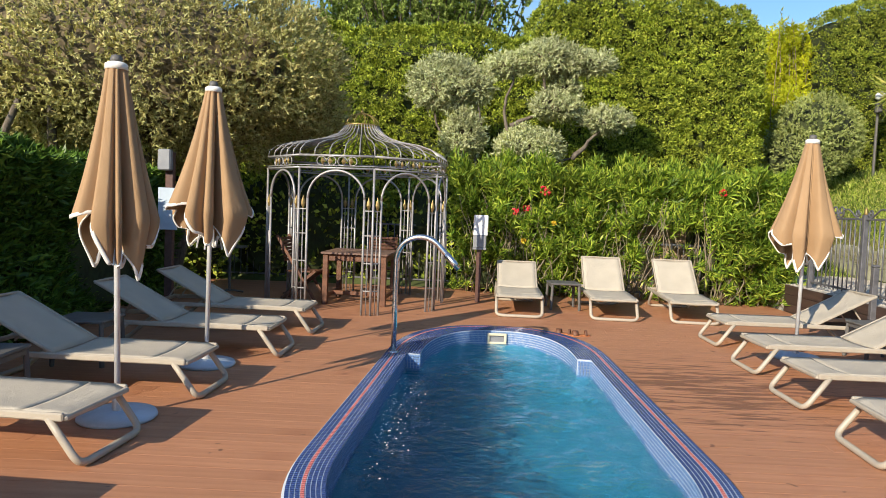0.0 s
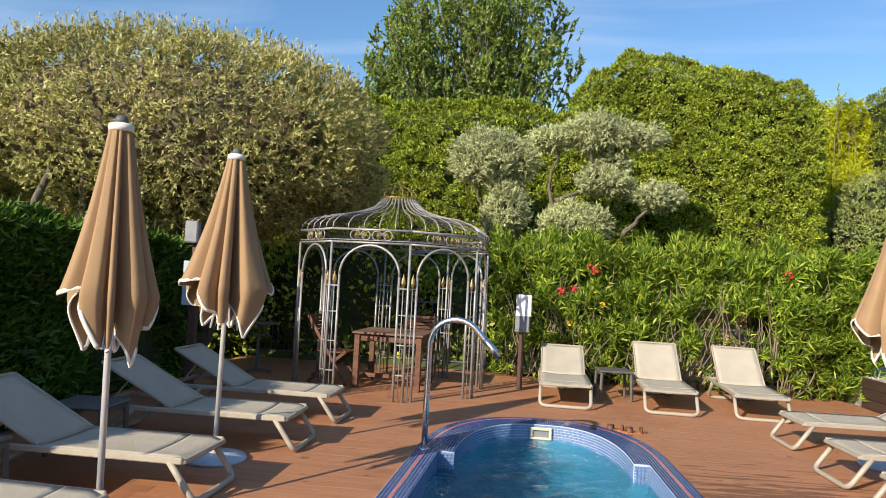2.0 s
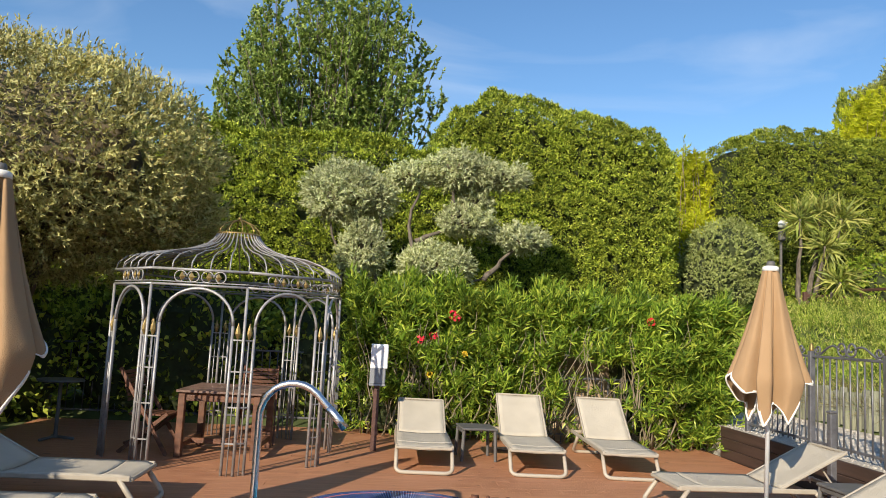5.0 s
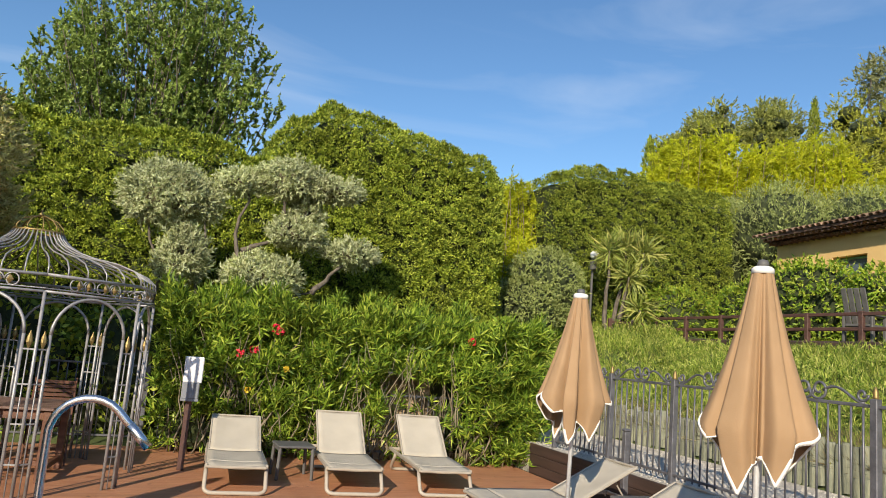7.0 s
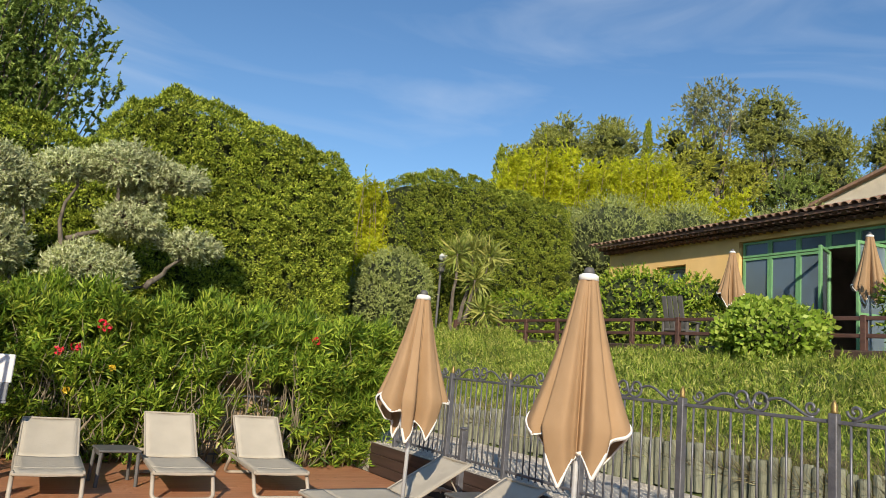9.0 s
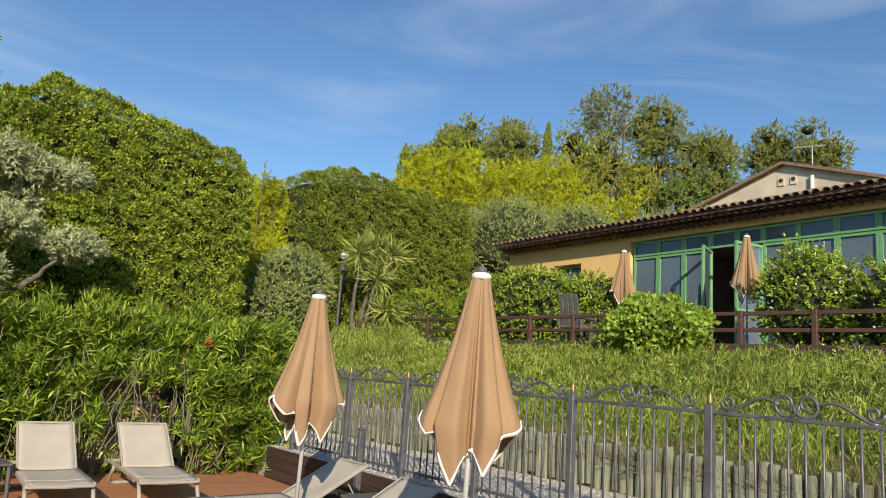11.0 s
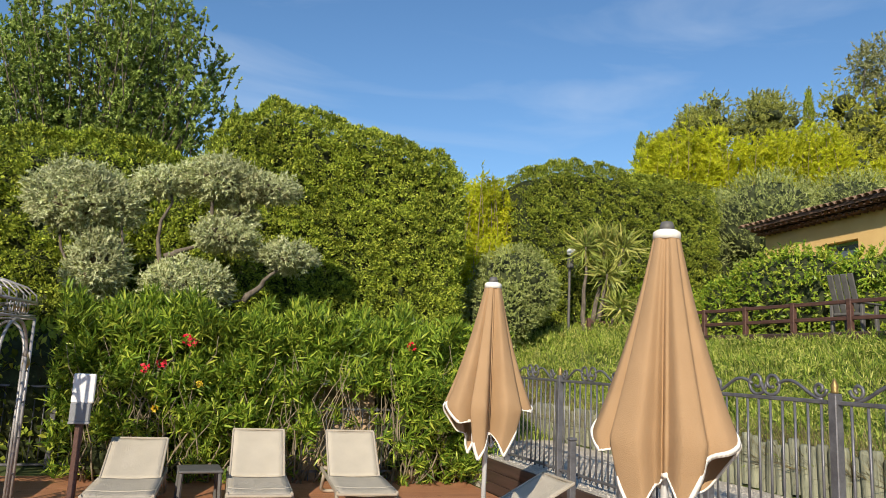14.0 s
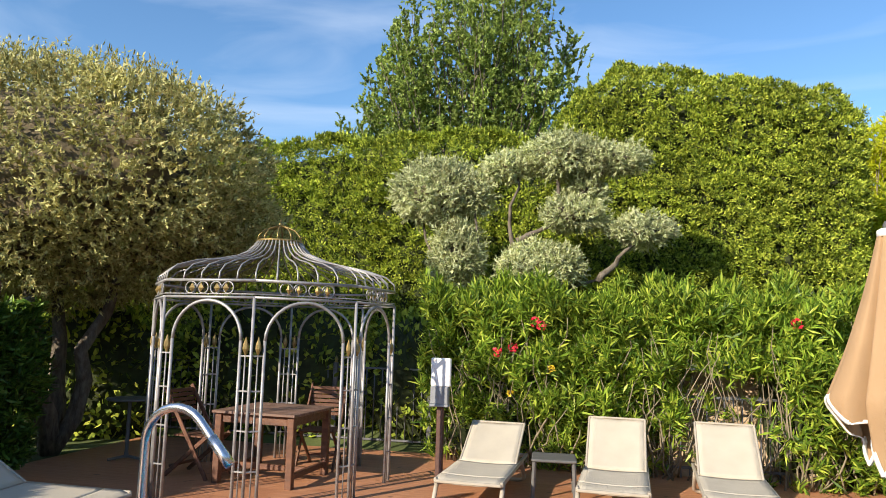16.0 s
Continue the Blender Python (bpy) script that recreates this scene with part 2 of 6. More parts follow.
L_TREE = leaf_mat("poplar_leaf", ((0.1, 0.155, 0.03), (0.26, 0.35, 0.075), (0.52, 0.61, 0.17)), 0.4, 0.35)
L_BAMBOO = leaf_mat("bamboo_leaf", ((0.36, 0.42, 0.018), (0.54, 0.57, 0.026), (0.72, 0.69, 0.04)), 0.5, 0.45)
L_PINE = leaf_mat("pine_needles", ((0.17, 0.195, 0.045), (0.3, 0.33, 0.08), (0.47, 0.47, 0.12)), 0.6, 0.2)
L_OAK = leaf_mat("evergreen_leaf", ((0.22, 0.245, 0.035), (0.4, 0.42, 0.06), (0.6, 0.58, 0.1)), 0.5, 0.25)
L_EUCA = leaf_mat("eucalyptus_leaf", ((0.2, 0.22, 0.09), (0.32, 0.34, 0.15), (0.42, 0.4, 0.2)), 0.5, 0.25)
L_DRY = leaf_mat("dry_undergrowth", ((0.07, 0.055, 0.03), (0.17, 0.14, 0.07), (0.33, 0.28, 0.14)), 0.8, 0.1)
L_GRASS = leaf_mat("bank_grass", ((0.06, 0.11, 0.018), (0.2, 0.3, 0.04), (0.4, 0.48, 0.075), (0.7, 0.66, 0.22)), 0.6, 0.35)
L_IVY = leaf_mat("shrub_leaf", ((0.1, 0.2, 0.0188), (0.22, 0.34, 0.03), (0.36, 0.45, 0.045), (0.45, 0.47, 0.075)), 0.4, 0.25)
L_BUSH = leaf_mat("pale_bush_leaf", ((0.16, 0.27, 0.03), (0.33, 0.46, 0.06), (0.56, 0.66, 0.14)), 0.4, 0.35)
L_BALL = leaf_mat("variegated_leaf", ((0.2, 0.25, 0.0675), (0.33, 0.38, 0.12), (0.47, 0.5, 0.195)), 0.5, 0.2)
L_YUCCA = leaf_mat("yucca_leaf", ((0.18, 0.24, 0.045), (0.34, 0.38, 0.0825), (0.52, 0.48, 0.15)), 0.45, 0.2)
L_CYPD = leaf_mat("dark_cypress_spray", ((0.05, 0.08, 0.012), (0.16, 0.22, 0.026), (0.31, 0.37, 0.045), (0.5, 0.53, 0.075)), 0.65, 0.2, 0.25)
# laurel greens set dark to carry the shade lying on this hedge
L_LAUREL = leaf_mat("shaded_laurel_leaf", ((0.035, 0.085, 0.012), (0.085, 0.17, 0.022), (0.19, 0.3, 0.04)), 0.4, 0.12)
L_FLOWER = leaf_mat("white_blossom", ((0.7, 0.66, 0.55), (0.8, 0.78, 0.7), (0.75, 0.6, 0.5)), 0.6, 0.3)

# splashed water has darkened some of the deck boards, in streaks along them
dn, dk = M_DECK.node_tree.nodes, M_DECK.node_tree.links
dbs = dn["Principled BSDF"]
dsrc = dbs.inputs["Base Color"].links[0].from_socket
dg, dmap, dno, dramp, dmix = dn.new("ShaderNodeNewGeometry"), dn.new("ShaderNodeMapping"), dn.new("ShaderNodeTexNoise"), dn.new("ShaderNodeValToRGB"), dn.new("ShaderNodeMixRGB")
dmap.inputs["Scale"].default_value = (1.1, 9.0, 1.0)
dno.inputs["Scale"].default_value, dno.inputs["Detail"].default_value, dno.inputs["Roughness"].default_value = 1.6, 6, 0.65
dk.new(dg.outputs["Position"], dmap.inputs["Vector"])
dk.new(dmap.outputs["Vector"], dno.inputs["Vector"])
dlen, dsub, drng, dmul = dn.new("ShaderNodeVectorMath"), dn.new("ShaderNodeVectorMath"), dn.new("ShaderNodeMapRange"), dn.new("ShaderNodeMath")
dsub.operation, dlen.operation, dmul.operation = "SUBTRACT", "LENGTH", "MULTIPLY"
dsub.inputs[1].default_value = (2.45, 6.1, 0.0)
drng.inputs["From Min"].default_value, drng.inputs["From Max"].default_value = 0.2, 2.6
drng.inputs["To Min"].default_value, drng.inputs["To Max"].default_value = 1.24, 0.62
dk.new(dg.outputs["Position"], dsub.inputs[0])
dk.new(dsub.outputs["Vector"], dlen.inputs[0])
dk.new(dlen.outputs["Value"], drng.inputs["Value"])
dk.new(dno.outputs["Fac"], dmul.inputs[0])
dk.new(drng.outputs["Result"], dmul.inputs[1])
dramp.color_ramp.elements[0].position, dramp.color_ramp.elements[1].position = 0.545, 0.6
dramp.color_ramp.elements[1].color = (0.75, 0.75, 0.75, 1)
ddr, ddm, dda = dn.new("ShaderNodeTexNoise"), dn.new("ShaderNodeMapRange"), dn.new("ShaderNodeMath")
ddr.inputs["Scale"].default_value, ddr.inputs["Detail"].default_value = 6.5, 2
ddm.inputs["From Min"].default_value, ddm.inputs["From Max"].default_value = 0.69, 0.72
ddm.inputs["To Min"].default_value, ddm.inputs["To Max"].default_value = 0.0, 0.4
dk.new(dg.outputs["Position"], ddr.inputs["Vector"])
dk.new(ddr.outputs["Fac"], ddm.inputs["Value"])
dk.new(dmul.outputs[0], dda.inputs[0])
dk.new(ddm.outputs["Result"], dda.inputs[1])
dk.new(dda.outputs[0], dramp.inputs["Fac"])
dk.new(dramp.outputs["Color"], dmix.inputs["Fac"])
dk.new(dsrc, dmix.inputs["Color1"])
dmix.inputs["Color2"].default_value = (0.15, 0.065, 0.035, 1)
dk.new(dmix.outputs["Color"], dbs.inputs["Base Color"])

# glass and water
M_GLASS = bpy.data.materials.new("sky_tinted_glass")
M_GLASS.use_nodes = True
gb = M_GLASS.node_tree.nodes["Principled BSDF"]
# the grey-blue body colour stands in for sky reflected in the panes
gb.inputs["Base Color"].default_value, gb.inputs["Roughness"].default_value = (0.16, 0.21, 0.26, 1), 0.04
gb.inputs["Transmission Weight"].default_value, gb.inputs["IOR"].default_value = 0.35, 1.6
M_WATER = bpy.data.materials.new("pool_water")
M_WATER.use_nodes = True
qn, ql = M_WATER.node_tree.nodes, M_WATER.node_tree.links
qb = qn["Principled BSDF"]
qb.inputs["Base Color"].default_value, qb.inputs["Roughness"].default_value = (0.36, 0.6, 0.78, 1), 0.03
qb.inputs["Transmission Weight"].default_value, qb.inputs["IOR"].default_value = 1.0, 1.33
qc, qm, q1, q2, qa, qp = qn.new("ShaderNodeTexCoord"), qn.new("ShaderNodeMapping"), qn.new("ShaderNodeTexNoise"), qn.new("ShaderNodeTexNoise"), qn.new("ShaderNodeMath"), qn.new("ShaderNodeBump")
qm.inputs["Scale"].default_value = (1.0, 1.7, 1.0)
q1.inputs["Scale"].default_value, q1.inputs["Detail"].default_value, q1.inputs["Distortion"].default_value = 4.0, 3, 1.4
q2.inputs["Scale"].default_value, q2.inputs["Detail"].default_value, q2.inputs["Distortion"].default_value = 13.0, 3, 0.8
qa.operation = "MULTIPLY_ADD"
qa.inputs[1].default_value = 0.35
qp.inputs["Strength"].default_value, qp.inputs["Distance"].default_value = 1.0, 0.14
ql.new(qc.outputs["Object"], qm.inputs["Vector"])
ql.new(qm.outputs["Vector"], q1.inputs["Vector"])
ql.new(qm.outputs["Vector"], q2.inputs["Vector"])
ql.new(q2.outputs["Fac"], qa.inputs[0])
ql.new(q1.outputs["Fac"], qa.inputs[2])
ql.new(qa.outputs[0], qp.inputs["Height"])
ql.new(qp.outputs["Normal"], qb.inputs["Normal"])


# ---- mesh helpers ----
class Build:
    """Gathers the vertices and faces of one mesh."""

    def __init__(self):
        self.v, self.f = [], []

    def add(self, verts, faces):
        k = len(self.v)
        self.v += [tuple(p) for p in verts]
        self.f += [tuple(i + k for i in q) for q in faces]
        return self

    def box(self, c, s, b=0.0, m=None):
        """A box about c of size s, its edges chamfered by b."""
        h = [x / 2 for x in s]
        vs, fs = [], []
        if b <= 0:
            vs = [(sx * h[0], sy * h[1], sz * h[2]) for sx in (-1, 1) for sy in (-1, 1) for sz in (-1, 1)]
            fs = [(0, 1, 3, 2), (4, 6, 7, 5), (0, 4, 5, 1), (2, 3, 7, 6), (0, 2, 6, 4), (1, 5, 7, 3)]
        else:
            b = min(b, min(h) * 0.9)
            key = {}
            for sx in (-1, 1):
                for sy in (-1, 1):
                    for sz in (-1, 1):
                        for a in range(3):
                            p = [sg * (h[i] - (0 if i == a else b)) for i, sg in enumerate((sx, sy, sz))]
                            key[(sx, sy, sz, a)] = len(vs)
                            vs.append(tuple(p))
            for a in range(3):
                u, w = (a + 1) % 3, (a + 2) % 3
                for sa in (-1, 1):
                    q = []
                    for su, sw in ((-1, -1), (1, -1), (1, 1), (-1, 1)):
                        sg = [0, 0, 0]
                        sg[a], sg[u], sg[w] = sa, su, sw
                        q.append(key[(*sg, a)])
                    fs.append(tuple(q if sa > 0 else q[::-1]))
                for su in (-1, 1):
                    for sw in (-1, 1):
                        q = []
                        for sa, ax in ((-1, u), (1, u), (1, w), (-1, w)):
                            sg = [0, 0, 0]
                            sg[a], sg[u], sg[w] = sa, su, sw
                            q.append(key[(*sg, ax)])
                        fs.append(tuple(q if su * sw < 0 else q[::-1]))
            for sx in (-1, 1):
                for sy in (-1, 1):
                    for sz in (-1, 1):
                        q = [key[(sx, sy, sz, a)] for a in range(3)]
                        fs.append(tuple(q if sx * sy * sz > 0 else q[::-1]))
        mm = Matrix.Translation(c) @ m if m is not None else Matrix.Translation(c)
        return self.add([mm @ Vector(p) for p in vs], fs)

    def beam(self, a, b, w, h, ch=0.0, up=(0, 0, 1)):
        """A bar of section w x h from a to b."""
        a, b = Vector(a), Vector(b)
        d = (b - a).normalized()
        s = d.cross(Vector(up))
        if s.length < 1e-4:
            s = d.cross(Vector((1, 0, 0)))
        s.normalize()
        t = s.cross(d)
        m = Matrix((d, s, t)).transposed().to_4x4()
        return self.box((a + b) / 2, ((b - a).length, w, h), ch, m)

    def tube(self, pts, r, seg=8, cap=True):
        """A round bar along pts; r is one radius or one for each point."""
        pts = [Vector(p) for p in pts]
        rs = r if isinstance(r, (list, tuple)) else [r] * len(pts)
        n, vs, fs, ref = len(pts), [], [], None
        for i, p in enumerate(pts):
            d = (pts[min(i + 1, n - 1)] - pts[max(i - 1, 0)]).normalized()
            if ref is None:
                ref = Vector((0, 0, 1)) if abs(d.z) < 0.9 else Vector((1, 0, 0))
            s = d.cross(ref)
            if s.length < 1e-5:
                s = d.orthogonal()
            s.normalize()
            t = d.cross(s)
            ref = s.cross(d)
            for k in range(seg):
                an = 2 * math.pi * k / seg
                vs.append(p + rs[i] * (math.cos(an) * s + math.sin(an) * t))
        for i in range(n - 1):
            for k in range(seg):
                k2 = (k + 1) % seg
                fs.append((i * seg + k, i * seg + k2, (i + 1) * seg + k2, (i + 1) * seg + k))
        if cap:
            fs.append(tuple(range(seg))[::-1])
            fs.append(tuple((n - 1) * seg + k for k in range(seg)))
        return self.add(vs, fs)

    def lathe(self, prof, seg=20, c=(0, 0, 0)):
        """Turns a profile of (radius, height) about the upright axis at c."""
        vs, fs = [], []
        for r, z in prof:
            for k in range(seg):
                an = 2 * math.pi * k / seg
                vs.append((c[0] + r * math.cos(an), c[1] + r * math.sin(an), c[2] + z))
        for i in range(len(prof) - 1):
            for k in range(seg):
                k2 = (k + 1) % seg
                fs.append((i * seg + k, i * seg + k2, (i + 1) * seg + k2, (i + 1) * seg + k))
        fs.append(tuple(range(seg))[::-1])
        fs.append(tuple((len(prof) - 1) * seg + k for k in range(seg)))
        return self.add(vs, fs)

    def mesh(self, name, material, smooth=False):
        me = bpy.data.meshes.new(name)
        me.from_pydata(self.v, [], self.f)
        me.materials.append(material)
        if smooth:
            me.polygons.foreach_set("use_smooth", [True] * len(me.polygons))
        me.update()
        return me


def part(name, b, material, parent=None, label="", smooth=False, kind=""):
    """Links a gathered mesh, or a ready one, as one object under a thing."""
    ob = new(name, b if isinstance(b, bpy.types.Mesh) else b.mesh(name, material, smooth))
    ob.parent = parent
    return tagged(ob, label, kind=kind)


def thing(name, label, category, group="", kind="", at=None):
    ob = new(name)
    ob.empty_display_size = 0.1
    if at is not None:
        ob.matrix_basis = at
    return tagged(ob, label, category, group, kind)


rng = np.random.default_rng(7)


def unit(a):
    return a / np.maximum(np.linalg.norm(a, axis=-1, keepdims=True), 1e-9)


def leaf_mesh(name, pos, way, length, width, material, bend=0.0):
    """One mesh of many pointed leaves: each grows from pos along way."""
    n = len(pos)
    way = unit(way)
    side = unit(np.cross(way, rng.normal(size=(n, 3))))
    nor = np.cross(side, way)
    length = np.broadcast_to(np.asarray(length, float), (n,))[:, None] * rng.uniform(0.7, 1.25, (n, 1))
    width = np.broadcast_to(np.asarray(width, float), (n,))[:, None] * rng.uniform(0.8, 1.2, (n, 1))
    mid = pos + way * length * 0.45 + nor * length * bend * 0.4
    v = np.stack([pos, mid - side * width / 2, pos + way * length - nor * length * bend, mid + side * width / 2], 1).reshape(-1, 3)
    me = bpy.data.meshes.new(name)
    me.vertices.add(4 * n)
    me.vertices.foreach_set("co", v.astype(np.float32).ravel())
    me.loops.add(4 * n)
    me.loops.foreach_set("vertex_index", np.arange(4 * n, dtype=np.int32))
    me.polygons.add(n)
    me.polygons.foreach_set("loop_start", np.arange(0, 4 * n, 4, dtype=np.int32))
    me.polygons.foreach_set("loop_total", np.full(n, 4, dtype=np.int32))
    me.materials.append(material)
    me.update(calc_edges=True)
    return me


def sliver_mesh(name, pos, way, length, width, material, face=None):
    """One mesh of many small three-cornered leaves, whose blades turn roughly towards face."""
    n = len(pos)
    way = unit(way)
    side = unit(np.cross(way, rng.normal(size=(n, 3)) * (1.0 if face is None else 0.75) + (0.0 if face is None else face)))
    length = np.broadcast_to(np.asarray(length, float), (n,))[:, None] * rng.uniform(0.7, 1.3, (n, 1))
    width = np.broadcast_to(np.asarray(width, float), (n,))[:, None] * rng.uniform(0.75, 1.25, (n, 1))
    v = np.stack([pos - side * width / 2, pos + side * width / 2, pos + way * length], 1).reshape(-1, 3)
    me = bpy.data.meshes.new(name)
    me.vertices.add(3 * n)
    me.vertices.foreach_set("co", v.astype(np.float32).ravel())
    me.loops.add(3 * n)
    me.loops.foreach_set("vertex_index", np.arange(3 * n, dtype=np.int32))
    me.polygons.add(n)
    me.polygons.foreach_set("loop_start", np.arange(0, 3 * n, 3, dtype=np.int32))
    me.polygons.foreach_set("loop_total", np.full(n, 3, dtype=np.int32))
    me.materials.append(material)
    me.update(calc_edges=True)
    return me


def tufts(p, u, k, radius, length, width, material, up=0.3, wild=0.35, name="foliage"):
    """Rounded tufts of k leaves about each point p, fanning out along u."""
    n = len(p)
    s = unit(u + np.array((0, 0, up)) + rng.normal(size=p.shape) * wild)
    d = unit(rng.normal(size=(n * k, 3)) + np.repeat(s, k, 0) * 0.8)
    r = radius * rng.uniform(0.6, 1.35, (n, 1))
    pos = np.repeat(p, k, 0) + d * np.repeat(r, k, 0) * rng.uniform(0.35, 1.0, (n * k, 1))
    return sliver_mesh(name, pos, d + np.repeat(s, k, 0) * 0.6 + rng.normal(size=d.shape) * 0.3, length, width, material, np.repeat(u + np.array((0, 0, 0.4)), k, 0))


def sprigs(p, u, k, reach, length, width, material, up=0.4, wild=0.45, spread=0.75, name="foliage"):
    """Thin shoots from each point p, set with k narrow leaves along them."""
    n = len(p)
    s = unit(u * 0.8 + np.array((0, 0, up)) + rng.normal(size=p.shape) * wild)
    r = reach * rng.uniform(0.5, 1.4, (n, 1))
    pos = np.repeat(p, k, 0) + np.repeat(s * r, k, 0) * rng.random((n * k, 1))
    return sliver_mesh(name, pos, np.repeat(s, k, 0) + rng.normal(size=(n * k, 3)) * spread, length, width, material, np.repeat(u + np.array((0, 0, 0.4)), k, 0))


def lump(p, size, seed=0.0):
    """Smooth bumps between about -1 and 1 at the points p."""
    s = 1.0 / size
    a = p * s + seed
    return (np.sin(a[:, 0] * 1.7 + 1.3 * np.sin(a[:, 1] * 1.1 + a[:, 2])) + np.sin(a[:, 1] * 1.9 + 1.2 * np.sin(a[:, 2] * 1.3 + a[:, 0])) + np.sin(a[:, 2] * 2.1 + 1.4 * np.sin(a[:, 0] * 0.9 + a[:, 1]))) / 3


def blob_points(n, c, r, rough=0.12, size=0.5, shell=0.2, square=1.0, low=-1.0):
    """Points and outward ways near the surface of a lumpy, rounded mass."""
    u = unit(rng.normal(size=(n, 3)))
    u = u[u[:, 2] > low]
    e = np.sign(u) * np.abs(u) ** square
    e = e / np.maximum((np.abs(u) ** (2 / 1.0)).sum(1, keepdims=True) ** 0.5, 1e-6)
    k = 1 - shell * np.abs(rng.normal(size=(len(u), 1)))
    p = np.asarray(c) + e * np.asarray(r) * k
    p += u * (lump(p, size, c[0]) * rough)[:, None]
    return p, u


def blob_core(b, c, r, seg=14, square=1.0):
    """A closed, rounded inner mass."""
    vs, fs = [], []
    rings = seg // 2
    for i in range(rings + 1):
        th = math.pi * i / rings
        for k in range(seg):
            an = 2 * math.pi * k / seg
            u = (math.sin(th) * math.cos(an), math.sin(th) * math.sin(an), math.cos(th))
            vs.append([c[j] + r[j] * math.copysign(abs(u[j]) ** square, u[j]) * (1 + 0.06 * math.sin(5 * an + 3 * th)) for j in range(3)])
    for i in range(rings):
        for k in range(seg):
            k2 = (k + 1) % seg
            fs.append((i * seg + k, (i + 1) * seg + k, (i + 1) * seg + k2, i * seg + k2))
    return b.add(vs, fs)


def grow(u, out=0.6, up=0.3, wild=0.6):
    return unit(u * out + np.array((0, 0, up)) + rng.normal(size=u.shape) * wild)


# ---- ground ----
def smooth(a, b, x):
    t = min(1.0, max(0.0, (x - a) / (b - a)))
    return t * t * (3 - 2 * t)


def height(x, y):
    """The lie of the land: the pool court, the bank up to the terrace, and the hill behind."""
    bank = -0.07 + 0.4 * smooth(5.6, 5.95, x) + 0.42 * smooth(7.55, 7.75, x) + 1.42 * smooth(7.7, 12.0, x)
    north = 0.25 * smooth(12.6, 13.4, y) + (1.5 * smooth(13.2, 17.5, y)) * smooth(4.5, 7.5, x)
    r = math.hypot(x - 2, y - 6)
    return max(bank, bank * 0.4 + north) + 0.24 * max(0.0, min(r, 75) - 22)


xs = np.concatenate([[-1500, -700, -300, -150, -80, -50, -30, -20, -14, -10], np.arange(-8, 20.01, 0.4), [22, 25, 29, 34, 40, 50, 65, 90, 150, 300, 700, 1500]])
ys = np.concatenate([[-1500, -700, -300, -150, -80, -50, -30, -20, -14, -9], np.arange(-6, 24.01, 0.4), [26, 29, 34, 40, 50, 65, 90, 150, 300, 700, 1500]])
ground = Build()
gv = [(x, y, height(x, y)) for y in ys for x in xs]
gf = []
for j in range(len(ys) - 1):
    for i in range(len(xs) - 1):
        mx, my = (xs[i] + xs[i + 1]) / 2, (ys[j] + ys[j + 1]) / 2
        if not (-1.2 < mx < 2.4 and 1.8 < my < 9.4):
            gf.append((j * len(xs) + i, j * len(xs) + i + 1, (j + 1) * len(xs) + i + 1, (j + 1) * len(xs) + i))
ground.add(gv, gf)
part("ground", ground, M_LAWN, None, "bare earth and turf under hedges and bank", True, "structure")

# ---- pool ----
WATER_Z, JOG_Y = -0.12, 6.9


def pool_side(y):
    """Centre and half width of the pool's outer rim at y, None past its ends."""
    c, a = 0.57 + 0.033 * (y - 4.2), 1.21 - 0.035 * (y - 4.2)
    if y < 4.15:
        k = (4.15 - y) / 1.6
    elif y > 7.0:
        k = (y - 7.0) / 1.68
    else:
        return c, a
    return (c, a * (1 - k ** 2.4) ** (1 / 2.4)) if k < 1 else None


def rim(count=2400):
    """The outer rim as evenly spaced points, anticlockwise, with inward normals."""
    raw = []
    for k in range(count):
        an = 2 * math.pi * k / count
        s, co = math.sin(an), math.cos(an)
        e = 2 / 2.4
        v = math.copysign(abs(s) ** e, s)
        u = math.copysign(abs(co) ** e, co)
        y = 7.0 + 1.68 * v if v > 0 else 4.15 + 1.6 * v
        raw.append((u, y))
    full = []
    for k, (u, y) in enumerate(raw):
        full.append((u, y))
        u2, y2 = raw[(k + 1) % count]
        if abs(y2 - y) > 1.0:
            for q in range(1, 150):
                full.append((u, y + (y2 - y) * q / 150))
    full = [(0.57 + 0.033 * (y - 4.2) + u * (1.21 - 0.035 * (y - 4.2)), y) for u, y in full]
    p = np.array(full)
    d = np.linalg.norm(np.roll(p, -1, 0) - p, axis=1)
    s = np.concatenate([[0], np.cumsum(d)])
    n = int(s[-1] / 0.027)
    at = np.linspace(0, s[-1], n, endpoint=False)
    p2 = np.vstack([p, p[:1]])
    q = np.stack([np.interp(at, s, p2[:, 0]), np.interp(at, s, p2[:, 1])], 1)
    t = np.roll(q, -2, 0) - np.roll(q, 2, 0)
    t /= np.linalg.norm(t, axis=1, keepdims=True)
    return q, np.stack([-t[:, 1], t[:, 0]], 1)


RP, RN = rim()
NR = len(RP)


def on_rim(i, d, z):
    i %= NR
    return (RP[i, 0] + RN[i, 0] * d, RP[i, 1] + RN[i, 1] * d, z)


def inner(i):
    return 0.35 if RP[i % NR, 1] > JOG_Y else 0.215


pool = thing("swimming_pool", "long oval swimming pool edged with blue mosaic", "swimming pool", kind="structure")
bed = Build()
for i in range(NR):
    j = i + 1
    di, dj = inner(i), inner(j)
    prof = lambda k, d: [on_rim(k, -0.004, -0.07), on_rim(k, 0.0, 0.012), on_rim(k, 0.018, 0.026), on_rim(k, d - 0.01, 0.026), on_rim(k, d - 0.004, 0.024), on_rim(k, d, 0.018), on_rim(k, d, -0.35)]
    a, b = prof(i, di), prof(j, dj)
    for k in range(6):
        bed.add([a[k], b[k], b[k + 1], a[k + 1]], [(0, 1, 2, 3)])
